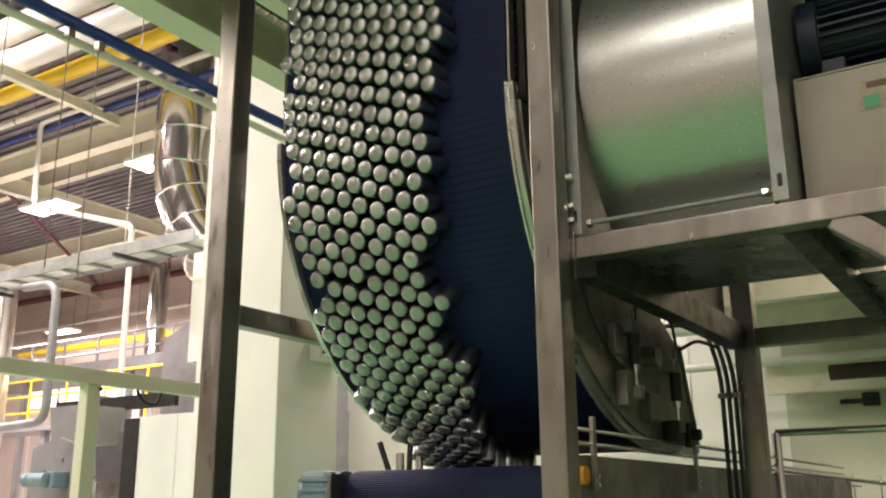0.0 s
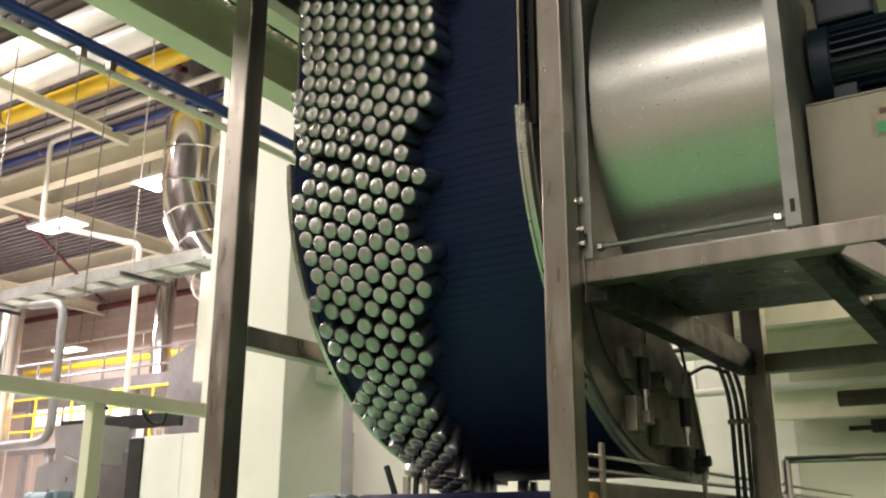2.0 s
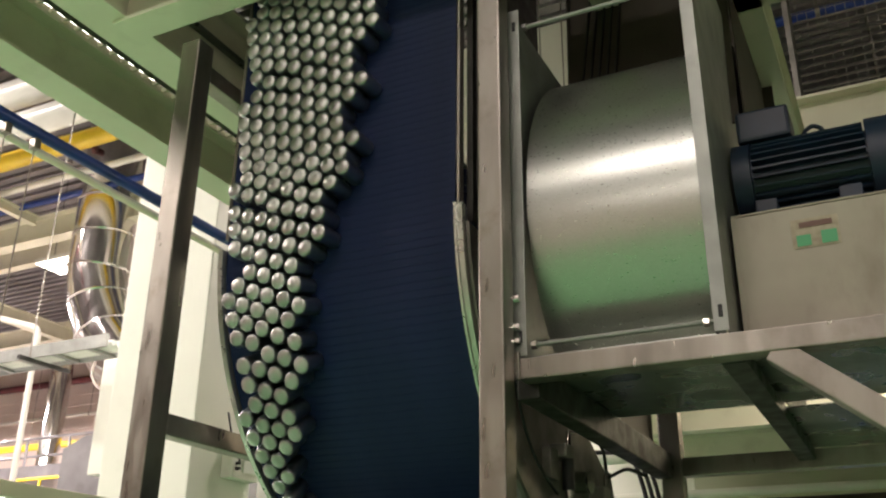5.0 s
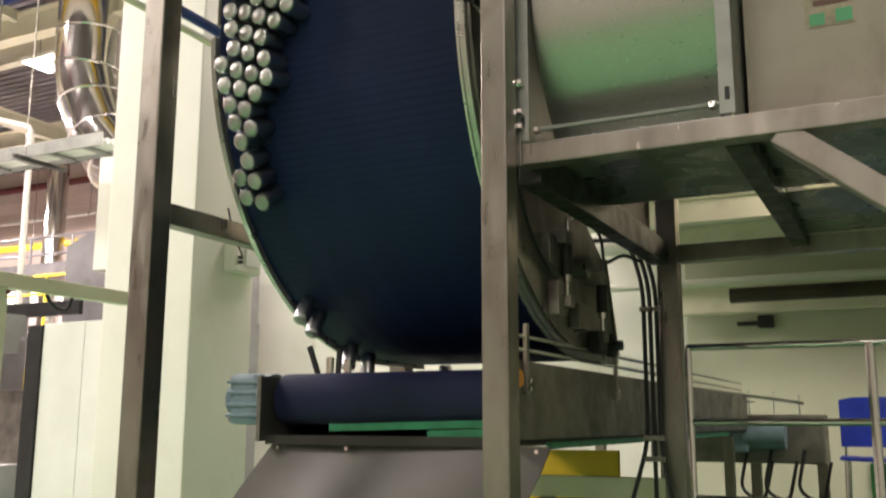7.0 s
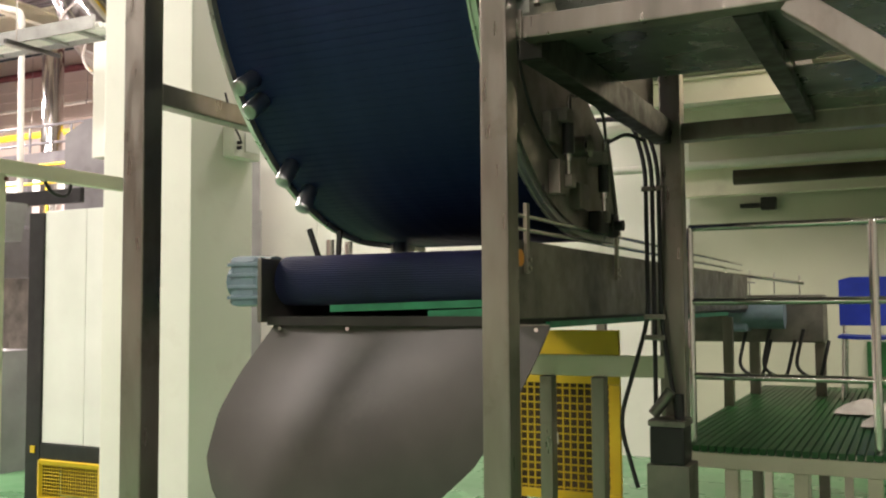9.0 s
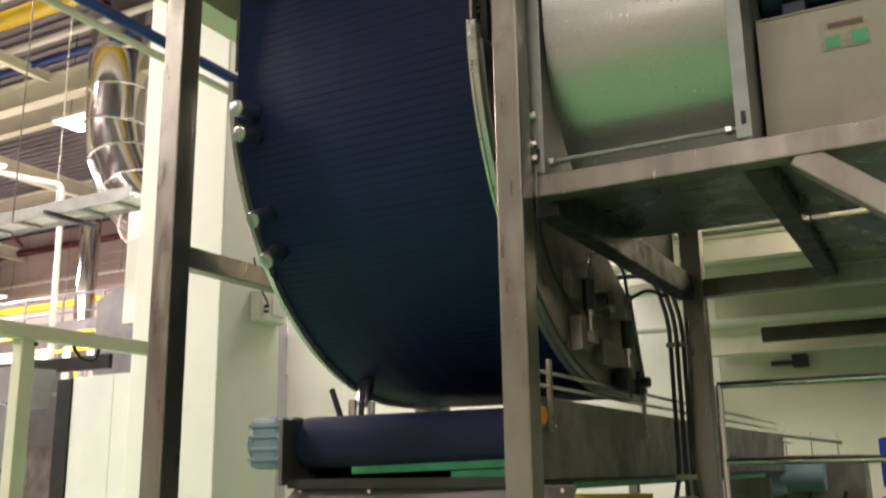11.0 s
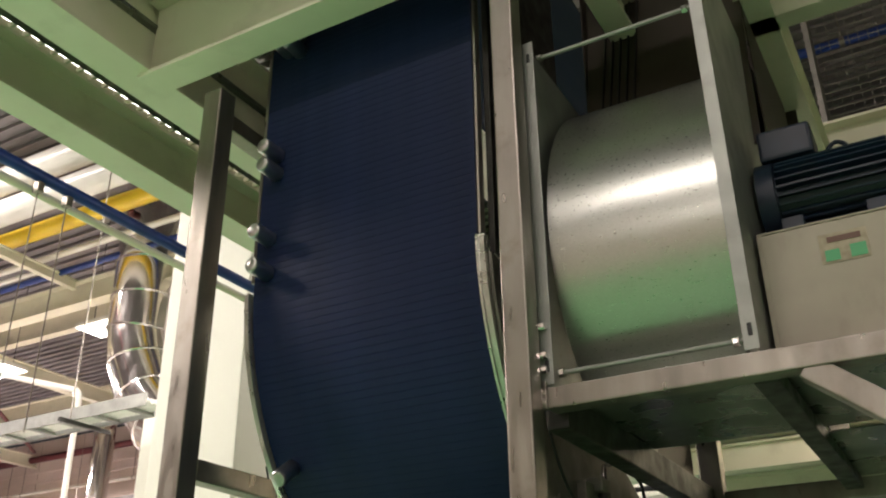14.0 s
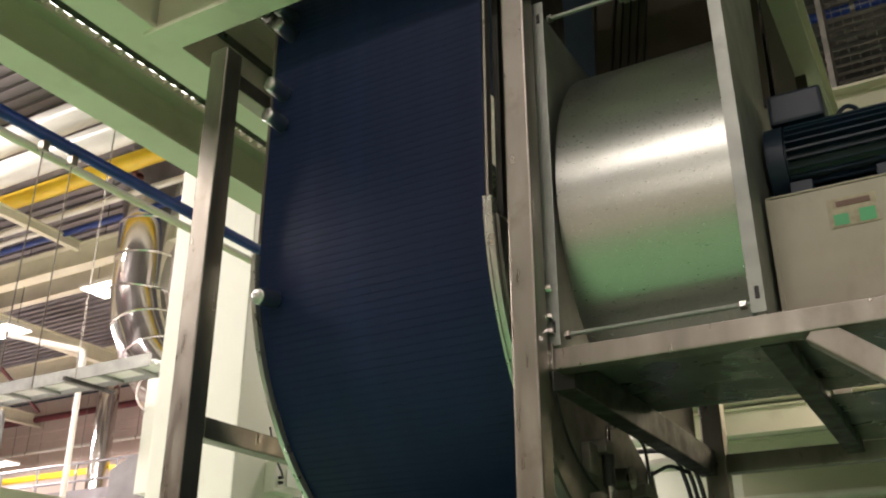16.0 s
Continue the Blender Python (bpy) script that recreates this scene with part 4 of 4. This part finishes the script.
def fan_motor():
    ob = thing("fan_motor", "blue finned electric motor on the beige base", "motor", (-0.38, 2.6, 2.843))
    r = 0.12
    part("end_shield", rod((0.0, 0, 0), (0.05, 0, 0), r * 1.08, 28), MOTOR, ob, "", True)
    part("frame", rod((0.05, 0, 0), (0.36, 0, 0), r * 0.86, 28), MOTOR, ob, "", True)
    for k in range(30):
        a = math.tau * k / 30
        c, s = math.cos(a), math.sin(a)
        part("fin", bar((0.055, c * r * 0.95, s * r * 0.95), (0.355, c * r * 0.95, s * r * 0.95), 0.006, r * 0.22, up=(0, c, s)), MOTOR, ob)
    part("fan_cowl", rod((0.36, 0, 0), (0.62, 0, 0), r * 1.12, 28), MOTOR, ob, "", True)
    part("terminal_box", box(0.02, 0.17, -0.08, 0.08, r * 0.95, r * 0.95 + 0.1, 0.01), MOTOR, ob, "dark blue terminal box")
    part("lifting_eye", pipe([(0.2, 0, r), (0.2, 0, r + 0.03), (0.225, 0, r + 0.045), (0.25, 0, r + 0.03), (0.25, 0, r)], 0.007, 8, 0.01), MOTOR, ob)
    for x in (0.08, 0.3):
        part("foot", box(x - 0.03, x + 0.03, -0.12, 0.12, -0.182, -r * 0.8, 0.004), MOTOR, ob)
    part("shaft", rod((-0.04, 0, 0), (0, 0, 0), 0.02, 12), CHROME, ob, "", True)
    return ob


fan_motor()

# ---- lower conveyor ----


def lower_conveyor():
    ob = thing("infeed_conveyor", "stainless infeed conveyor with a dark blue belt", "conveyor", (0, 0, 0))
    zt = ZC - RAD - CAN_L - 0.003
    yf, r, xl = 2.63, 0.077, -1.965
    rows = [[(xl, 7.6, zt), (XR, 7.6, zt)], [(xl, yf, zt), (XR, yf, zt)]]
    for k in range(1, 13):
        a = math.pi * k / 12
        rows.append([(xl, yf - r * math.sin(a), zt - r + r * math.cos(a)), (XR, yf - r * math.sin(a), zt - r + r * math.cos(a))])
    rows.append([(xl, 7.6, zt - 2 * r), (XR, 7.6, zt - 2 * r)])
    part("belt", sheet(rows, -0.006), BELT_RUBBER, ob, "dark blue ribbed belt", True)
    bm = bmesh.new()
    for k in range(34):
        a = math.pi * k / 33
        y, z = yf - (r + 0.003) * math.sin(a), zt - r + (r + 0.003) * math.cos(a)
        rod((xl + 0.004, y, z), (XR - 0.004, y, z), 0.0035, 5, bm, caps=False)
    part("belt_ribs", bm, BELT_RUBBER, ob)
    part("side_panel", box(XR + 0.03, XR + 0.045, 2.42, 6.9, zt - 0.205, zt + 0.03, 0.003), STEEL_PLATE, ob)
    part("side_panel", box(xl - 0.022, xl - 0.006, 2.49, 6.9, zt - 0.214, zt - 0.004, 0.003), STEEL_PLATE, ob)
    part("head_shaft", rod((xl - 0.04, yf, zt - r), (xl, yf, zt - r), 0.022, 14), STEEL, ob, "", True)
    part("pan", box(xl - 0.005, XR + 0.029, 2.52, 6.9, zt - 0.224, zt - 0.195), DARK, ob)
    part("return_guide", bar((-1.74, 2.57, zt - 0.17), (-1.14, 2.57, zt - 0.156), 0.05, 0.022), MESH_GREEN, ob, "green return guide")
    part("return_guide", bar((-1.38, 2.55, zt - 0.19), (-1.14, 2.55, zt - 0.182), 0.04, 0.024), MESH_GREEN, ob, "green return guide")
    part("outer_guide", box(XR + 0.046, XR + 0.06, 2.8, 6.0, zt - 0.235, zt - 0.215), MESH_GREEN, ob)
    for y in (2.62, 3.57, 4.4):
        part("guide_bracket", box(XR + 0.05, XR + 0.062, y - 0.012, y + 0.012, zt - 0.07, zt + 0.14, 0.002), STEEL, ob)
        for z in (-0.055, -0.03):
            part("bolt", rod((XR + 0.062, y, zt + z), (XR + 0.07, y, zt + z), 0.007, 6), CHROME, ob)
    for z in (0.06, 0.1):
        part("guide_rod", rod((XR + 0.055, 2.45, zt + z), (XR + 0.055, 6.6, zt + z), 0.007, 8), CHROME, ob, "", True)
    for y in (4.6, 6.3):
        for x in (XL, XR):
            part("leg", box(x - 0.03, x + 0.03, y, y + 0.06, 0, zt - 0.25), STEEL, ob)
    part("button_plate", box(XR + 0.046, XR + 0.05, 2.43, 2.53, zt - 0.09, zt + 0.02), STEEL_PLATE, ob)
    part("button", rod((XR + 0.05, 2.475, zt - 0.03), (XR + 0.095, 2.475, zt - 0.03), 0.03, 18, r2=0.024), ORANGE, ob, "orange push button", True)
    part("feed_tongue", sheet([[(XL - 0.03, 2.9, zt + 0.02), (XL + 0.18, 2.62, zt + 0.004)], [(XL - 0.03, 2.95, zt + 0.025), (XL + 0.2, 2.66, zt + 0.008)]], 0.006), STEEL, ob)
    return ob


lower_conveyor()


def transfer_levers():
    """Small levers and tubes that steady the cans between the two belts."""
    ob = thing("can_guide", "black levers and steel tubes under the elevator's edge", "guide", (XL + 0.06, 2.78, ZC - RAD - CAN_L - 0.003))
    for y, lean in ((0.0, -0.03), (0.12, 0.02)):
        part("lever", bar((0.0, y, 0.0), (lean, y - 0.02, 0.11), 0.01, 0.018, up=(1, 0, 0)), BLACK, ob, "black lever")
        part("tube", rod((0.045, y, 0.0), (0.045, y, 0.07), 0.014, 12), CHROME, ob, "", True)
    part("foot_bar", box(-0.02, 0.07, -0.04, 0.18, 0.0, 0.012, 0.002), STEEL_PLATE, ob)
    return ob


transfer_levers()


def gear_motor():
    zt = ZC - RAD - CAN_L
    ob = thing("gear_motor", "grey-blue gear motor at the conveyor's head shaft", "motor", (-1.992, 2.6, zt - 0.08))
    part("flange", rod((-0.02, 0, 0), (0.0, 0, 0), 0.085, 20), GEAR, ob, "", True)
    part("gear_case", box(-0.14, -0.02, -0.075, 0.075, -0.085, 0.085, 0.02), GEAR, ob)
    part("end_cap", rod((-0.165, 0, 0), (-0.14, 0, 0), 0.06, 16), GEAR, ob, "", True)
    for z in (-0.055, -0.02, 0.02, 0.055):
        part("rib", box(-0.145, -0.015, -0.08, 0.08, z - 0.006, z + 0.006, 0.002), GEAR, ob)
    for y, z in ((-0.05, 0.066), (0.05, 0.066), (-0.05, -0.066), (0.05, -0.066)):
        part("bolt", rod((-0.15, y, z), (-0.14, y, z), 0.01, 6), STEEL, ob)
    return ob


gear_motor()


def apron():
    """The bent grey sheet that hangs below the conveyor's head."""
    ob = thing("drip_apron", "bent grey plastic drip apron under the conveyor", "apron", (0, 0, 0))
    left = ((1.497, -1.955), (1.35, -2.058), (1.216, -2.128), (1.064, -2.16), (0.955, -2.126), (0.85, -2.03), (0.7, -1.86))
    right = ((1.497, -0.99), (1.426, -1.015), (1.248, -1.094), (1.097, -1.2), (0.967, -1.347), (0.85, -1.5), (0.7, -1.7))

    def edge(table, z):
        return next((x0 + (x1 - x0) * (z0 - z) / (z0 - z1) for (z0, x0), (z1, x1) in zip(table, table[1:]) if z0 >= z >= z1), table[-1][1])
    rows = []
    for k in range(25):
        f = k / 24
        z = 1.497 - 0.79 * f
        row = []
        for j in range(17):
            g = j / 16
            x = edge(left, z) * (1 - g) + edge(right, z) * g
            row.append((x, 2.545 - 0.1 * math.sin(f * math.pi * 0.8) - 0.07 * math.sin(g * math.pi) * f + 0.012 * math.sin(5 * g + 4 * f), z))
        rows.append(row)
    part("sheet", sheet(rows, 0.006), APRON, ob, "", True)
    part("clamp_strip", box(-1.95, -1.0, 2.535, 2.55, 1.4975, 1.503), STEEL, ob)
    for x in (-1.92, -1.66, -1.03):
        part("bolt", rod((x, 2.52, 1.488), (x, 2.535, 1.488), 0.007, 6), CHROME, ob)
    return ob


apron()


def cable_run():
    ob = thing("cable_conduit", "black cables running down the rear post", "cable", (-0.945, 3.68, 0))
    for k, dx in enumerate((-0.05, -0.025, 0.0)):
        part("cable", pipe([(dx - 0.25, 0.05, 2.32), (dx - 0.06, 0.0, 2.3), (dx, -0.03, 2.1), (dx, -0.03, 1.5), (dx + (-0.12, 0, 0.06)[k], -0.04, 1.1), (dx + (-0.05, 0.02, 0.03)[k], -0.04, 0.85)], 0.009, 8, 0.08), BLACK, ob, "", True)
    for z in (2.0, 1.5, 1.42):
        part("tie", box(-0.065, 0.016, -0.045, -0.018, z, z + 0.02, 0.004), STEEL, ob)
    return ob


cable_run()


def servo_motor():
    ob = thing("servo_motor", "black servo motor with grey connectors", "motor", (-0.93, 3.62, 0.0))
    part("body", box(-0.045, 0.085, -0.07, 0.07, 0.96, 1.1, 0.01), BLACK, ob)
    part("flange", box(-0.05, 0.09, -0.075, 0.075, 1.1, 1.125, 0.006), STEEL_PLATE, ob)
    part("connector", rod((-0.04, -0.02, 1.14), (0.03, -0.02, 1.23), 0.022, 12), STEEL_PLATE, ob, "", True)
    part("connector", rod((0.06, -0.02, 1.125), (0.06, -0.02, 1.22), 0.018, 12), BLACK, ob, "", True)
    part("stand", box(-0.06, 0.1, -0.06, 0.1, 0.0, 0.958, 0.005), STEEL_PLATE, ob)
    return ob


servo_motor()

# ---- platform with railing, and what stands behind ----


def green_platform():
    ob = thing("grated_platform", "raised platform with dark green slatted floor on pale legs", "platform", (-1.17, 4.5, 0))
    top = 0.9
    part("edge_beam", box(0.0, 2.6, 0.0, 0.06, top - 0.1, top - 0.03, 0.004), CREAM, ob, "cream edge beam")
    part("edge_beam", box(0.0, 0.06, 0.062, 3.5, top - 0.1, top - 0.03, 0.004), CREAM, ob)
    for k in range(70):
        x = 0.01 + k * 0.037
        part("slat", box(x, x + 0.028, 0.0, 3.5, top - 0.028, top, 0.0), GRATING, ob)
    for x in (0.02, 0.3, 0.6, 0.9, 1.4, 2.1):
        part("leg", box(x, x + 0.06, 0.0, 0.06, 0, top - 0.102, 0.003), CREAM, ob)
        part("leg", box(x, x + 0.06, 3.3, 3.36, 0, top - 0.102, 0.003), CREAM, ob)
    part("stretcher", box(0.36, 2.5, 0.012, 0.048, 0.3, 0.35), CREAM, ob)
    part("diagonal", bar((0.96, 0.03, 0.3), (1.38, 0.03, 0.75), 0.04, 0.04), CREAM, ob)
    return ob


green_platform()


def steel_rail():
    ob = thing("platform_railing", "polished stainless tube railing on the platform", "railing", (-1.03, 4.6, 0.9))
    for z in (0.315, 0.67, 1.025):
        part("rail", rod((0, 0, z), (2.3, 0, z), 0.017, 14), CHROME, ob, "", True)
    for x in (0.0, 0.81, 1.62):
        part("post", rod((x, 0, 0.0), (x, 0, 1.025), 0.021, 14), CHROME, ob, "", True)
    return ob


steel_rail()


def chair():
    ob = thing("chair", "blue plastic chair with chrome legs on the platform", "chair", (-0.3, 7.0, 0.9))
    back = [[(x, 0.2 - 0.05 * math.cos(x * 4.5), 0.5 + 0.34 * k / 4 - (0.02 if abs(x) > 0.2 and k == 4 else 0)) for x in (-0.23, -0.15, -0.05, 0.05, 0.15, 0.23)] for k in range(5)]
    part("backrest", sheet(back, 0.012), CHAIR_BLUE, ob, "", True)
    seat = [[(x, y, 0.43 + 0.015 * abs(x) * 4) for x in (-0.22, -0.1, 0.1, 0.22)] for y in (-0.22, -0.08, 0.08, 0.2)]
    part("seat", sheet(seat, 0.02), CHAIR_BLUE, ob, "", True)
    for x in (-0.2, 0.2):
        for y in (-0.2, 0.18):
            part("leg", rod((x, y, 0.0), (x * 0.92, y * 0.92, 0.43), 0.011, 10), CHROME, ob, "", True)
        part("back_tube", rod((x, 0.18, 0.42), (x, 0.2, 0.78), 0.011, 10), CHROME, ob, "", True)
    return ob


chair()


def rag(x, y, s):
    ob = thing("rag", "crumpled white cloth lying on the platform", "cloth", (x, y, 0.902), "rags")
    rows = []
    for i in range(12):
        row = []
        for j in range(12):
            u, v = i / 11 - 0.5, j / 11 - 0.5
            h = 0.012 + 0.09 * max(0, 1 - 4 * (u * u + v * v)) * (0.6 + 0.8 * noise.noise((u * 6 + x, v * 6, s)))
            row.append((u * 0.4 * s, v * 0.3 * s, max(0.008, h)))
        rows.append(row)
    part("cloth", sheet(rows, 0.004), CLOTH, ob, "", True)
    return ob


rag(-0.3, 6.1, 1.0)
rag(-0.15, 5.5, 0.9)


def far_conveyor():
    ob = thing("far_conveyor", "grey conveyor drive behind the railing", "conveyor", (-1.25, 7.1, 0))
    part("frame", box(-0.6, 0.62, 0, 0.4, 1.28, 1.62, 0.01), STEEL_PLATE, ob)
    part("motor", rod((0.1, -0.12, 1.48), (0.38, -0.12, 1.48), 0.1, 16), GEAR, ob, "", True)
    part("gearbox", box(0.0, 0.14, -0.2, 0.0, 1.36, 1.58, 0.02), GEAR, ob)
    for x in (0.12, 0.28, 0.5):
        part("hose", pipe([(x, -0.14, 1.38), (x - 0.06, -0.16, 1.1), (x + 0.1, -0.16, 1.02), (x + 0.16, -0.1, 1.3)], 0.012, 8, 0.08), BLACK, ob, "", True)
    for x in (-0.5, 0.1, 0.55):
        part("leg", box(x, x + 0.07, 0.1, 0.17, 0, 1.28), STEEL, ob)
    for k in range(7):
        part("upright", rod((-0.55 + k * 0.17, 0.0, 1.62), (-0.55 + k * 0.17, 0.0, 1.62 + 0.26 - 0.02 * k), 0.006, 6), CHROME, ob)
    part("slope_rail", rod((-0.55, 0, 1.86), (0.5, 0, 1.7), 0.012, 8), CHROME, ob)
    return ob


far_conveyor()


def yellow_guard():
    ob = thing("yellow_machine_guard", "yellow sheet guard with square mesh windows", "machine guard", (-2.2, 4.93, 0.0))
    part("top_sheet", box(0, 0.72, 0, 0.03, 1.13, 1.42, 0.004), YELLOW, ob)
    part("stile", box(0.66, 0.72, 0, 0.03, 0.55, 1.128, 0.004), YELLOW, ob)
    part("stile", box(0.0, 0.06, 0, 0.03, 0.55, 1.128, 0.004), YELLOW, ob)
    part("bottom_rail", box(0, 0.72, 0, 0.03, 0.5, 0.548, 0.004), YELLOW, ob)
    bm = bmesh.new()
    for k in range(15):
        box(0.06 + k * 0.0415, 0.068 + k * 0.0415, 0.01, 0.016, 0.55, 1.13, bm=bm)
    for k in range(14):
        box(0.06, 0.66, 0.01, 0.016, 0.56 + k * 0.0415, 0.568 + k * 0.0415, bm=bm)
    part("mesh", bm, YELLOW, ob, "yellow square mesh")
    part("backing", box(0.05, 0.67, 0.12, 0.15, 0.5, 1.4), DARK_BACK, ob)
    part("leg", box(0.1, 0.16, 0, 0.06, 0, 0.5), BLACK, ob)
    part("leg", box(0.58, 0.64, 0, 0.06, 0, 0.5), BLACK, ob)
    part("tag", box(0.34, 0.37, -0.002, 0.008, 0.8, 0.86), WHITE, ob, "white tag")
    return ob


yellow_guard()


def low_frame():
    ob = thing("low_support_frame", "pale steel frame below the infeed conveyor", "frame", (-1.45, 4.2, 0))
    part("cross_beam", box(-0.4, 0.45, 0, 0.06, 1.23, 1.325, 0.005), CREAM, ob)
    for x in (-0.4, -0.2, 0.05, 0.4):
        part("leg", box(x, x + 0.06, -0.02, 0.05, 0, 1.228, 0.004), STEEL, ob)
    part("shelf", box(0.1, 0.6, -0.1, 0.2, 0.6, 0.64), STEEL_PLATE, ob)
    return ob


low_frame()

# lower ceiling and services over the platform
structure("fascia", box(-2.2, X1, 7.05, 7.19, 3.3, 4.16), CREAM, "cream fascia panel over the platform", "fascia")
for k in range(7):
    structure("trim", box(-1.6 + k * 1.1, -1.58 + k * 1.1, 7.035, 7.049, 3.31, 4.15), CREAM, "joint cover of the cream fascia", "joint")
structure("soffit", box(-2.2, X1, 7.2, 9.6, 3.3, 3.4), GREEN_WALL, "pale green soffit over the platform", "soffit")
for y, z, r in ((7.6, 3.2, 0.04), (8.4, 3.15, 0.06), (9.2, 2.9, 0.04)):
    run_pipe("ceiling_pipe", [(-4.9, y, z), (6.0, y, z)], r, WHITE, "pale pipe under the soffit", hang=3)
for y, z, h in ((7.2, 3.08, 0.2), (8.0, 2.95, 0.26), (9.3, 2.6, 0.3)):
    ob = thing("soffit_beam", "cream painted beam under the soffit", "beam", (-2.15, y, z), "soffit beams", "structure")
    part("profile", i_beam((0, 0, 0), (10.2, 0, 0), 0.12, h), CREAM, ob)
run_pipe("dark_duct", [(-1.5, 8.9, 2.72), (5.5, 8.9, 2.72)], 0.07, BROWN, "dark brown pipe under the soffit", hang=2)
tr = thing("cable_ladder", "black plastic cable chain under the soffit", "cable chain", (-1.2, 7.0, 3.36))
for k in range(28):
    part("link", box(k * 0.032, k * 0.032 + 0.026, 0, 0.04, 0.006 * (k % 2), 0.035, 0.0), BLACK, tr)
sp = thing("speaker_bracket", "small black lamp bracket on the wall", "bracket", (-1.55, 9.53, 2.5))
part("arm", box(0, 0.3, 0, 0.068, 0.0, 0.04), BLACK, sp)
part("head", box(0.2, 0.34, -0.05, 0.1, -0.03, 0.09, 0.01), BLACK, sp)
dr = thing("skirting_board", "dark green lower wall panel", "wall panel", (-1.2, 9.5, 0.0), kind="structure")
part("panel", box(0.75, 9, 0, 0.08, 0, 1.2), GRATING, dr)

# ---- aluminium cans ----


def can_meshes():
    """Body with a rounded shoulder, and the pressed end with a raised rim and a shallow dish. The body stands on z = 0."""
    seg = 18
    bm = bmesh.new()

    def lathe(profile):
        rings = [[bm.verts.new((r * math.cos(math.tau * k / seg), r * math.sin(math.tau * k / seg), z)) for k in range(seg)] for r, z in profile]
        for a, b in zip(rings, rings[1:]):
            for k in range(seg):
                bm.faces.new((a[k], a[(k + 1) % seg], b[(k + 1) % seg], b[k]))
        return rings
    lathe([(CAN_R * 0.9, 0.0), (CAN_R, 0.004), (CAN_R, CAN_L - 0.011), (CAN_R * 0.97, CAN_L - 0.006), (CAN_R * 0.89, CAN_L - 0.001)])
    body = mesh_of("body", bm, CAN_SIDE, True)
    bm = bmesh.new()
    rings = lathe([(CAN_R * 0.89, CAN_L - 0.001), (CAN_R * 0.85, CAN_L), (CAN_R * 0.7, CAN_L + 0.0017), (CAN_R * 0.5, CAN_L + 0.0034), (CAN_R * 0.25, CAN_L + 0.0046), (CAN_R * 0.04, CAN_L + 0.0049)])
    bm.faces.new(rings[-1])
    end = mesh_of("end", bm, CAN_END, True)
    return body, end


CAN_BODY, CAN_TOP = can_meshes()

# how far the crowd of cans reaches across the belt, along the belt from the first to the last
REACH = ((0.6, 0.67), (0.22, 0.666), (0.07, 0.62), (-0.12, 0.615), (-0.2, 0.61), (-0.27, 0.56), (-0.42, 0.57), (-0.51, 0.514), (-0.58, 0.517), (-0.63, 0.565),
         (-0.71, 0.47), (-0.83, 0.53), (-0.86, 0.49), (-0.94, 0.505), (-1.03, 0.43), (-1.15, 0.403), (-1.25, 0.355), (-1.36, 0.322), (-1.43, 0.33), (-1.56, 0.305),
         (-1.62, 0.25), (-1.7, 0.25), (-1.79, 0.18), (-1.85, 0.155), (-1.95, 0.125), (-2.0, 0.15), (-2.075, 0.165), (-2.1, 0.0))
# gaps that opened in the crowd: along the belt, how far across, how wide
SLITS = ((0.36, 0.3, 0.014), (0.1, 0.2, 0.02), (-0.3, 0.12, 0.012), (-0.52, 0.45, 0.014), (-0.98, 0.4, 0.014), (-1.45, 0.3, 0.02))
STRAYS = ((0.066, -2.485), (0.068, -2.56), (0.056, -2.816), (0.058, -2.944), (0.065, -3.6))


def can_places():
    rng = random.Random(5)
    out = []
    p, tilt = 0.0605, radians(-21)
    for i in range(-60, 61):
        for j in range(-60, 61):
            a, b = (i + 0.5 * (j % 2)) * p, j * p * 0.886
            u = a * math.cos(tilt) - b * math.sin(tilt)
            s = a * math.sin(tilt) + b * math.cos(tilt) - 0.8
            q = noise.noise_vector((u * 3.1, s * 3.1, 4.0))
            u, s = u + 0.016 * q.x + rng.uniform(-0.002, 0.002), s + 0.018 * q.y + rng.uniform(-0.003, 0.003)
            reach = next((v0 + (v1 - v0) * (s0 - s) / (s0 - s1) for (s0, v0), (s1, v1) in zip(REACH, REACH[1:]) if s0 >= s > s1), 0)
            if u < 0.066 + 0.034 * max(0.0, noise.noise((1.7, s * 7.0, 2.0))) + 0.01 * rng.random() or u > reach + 0.018 or rng.random() < 0.006:
                continue
            s += sum(w * (1 if s > g else -1) * max(0.0, 1 - u / far) * max(0.0, 1 - abs(s - g) / 0.25) for g, far, w in SLITS)
            out.append((u, s))
    return out + list(STRAYS)


cans = []
for u, s in can_places():
    ob = tagged(new("can"), "empty bright aluminium can held by the belt", "can", "cans on the belt")
    for nm, me in (("body", CAN_BODY), ("end", CAN_TOP)):
        c = new(nm, me)
        c.parent = ob
    cans.append((ob, XL + u, s))


def motions():
    """The belt and the cans on it climb at a steady speed."""
    times = [16.0 * k / 24 for k in range(25)]
    for ob, s in slats:
        walk(ob, [(t, belt_pose(0.0, s + SPEED * t)) for t in times])
    for ob, x, s in cans:
        walk(ob, [(t, can_pose(x, s + SPEED * t)) for t in times])


motions()
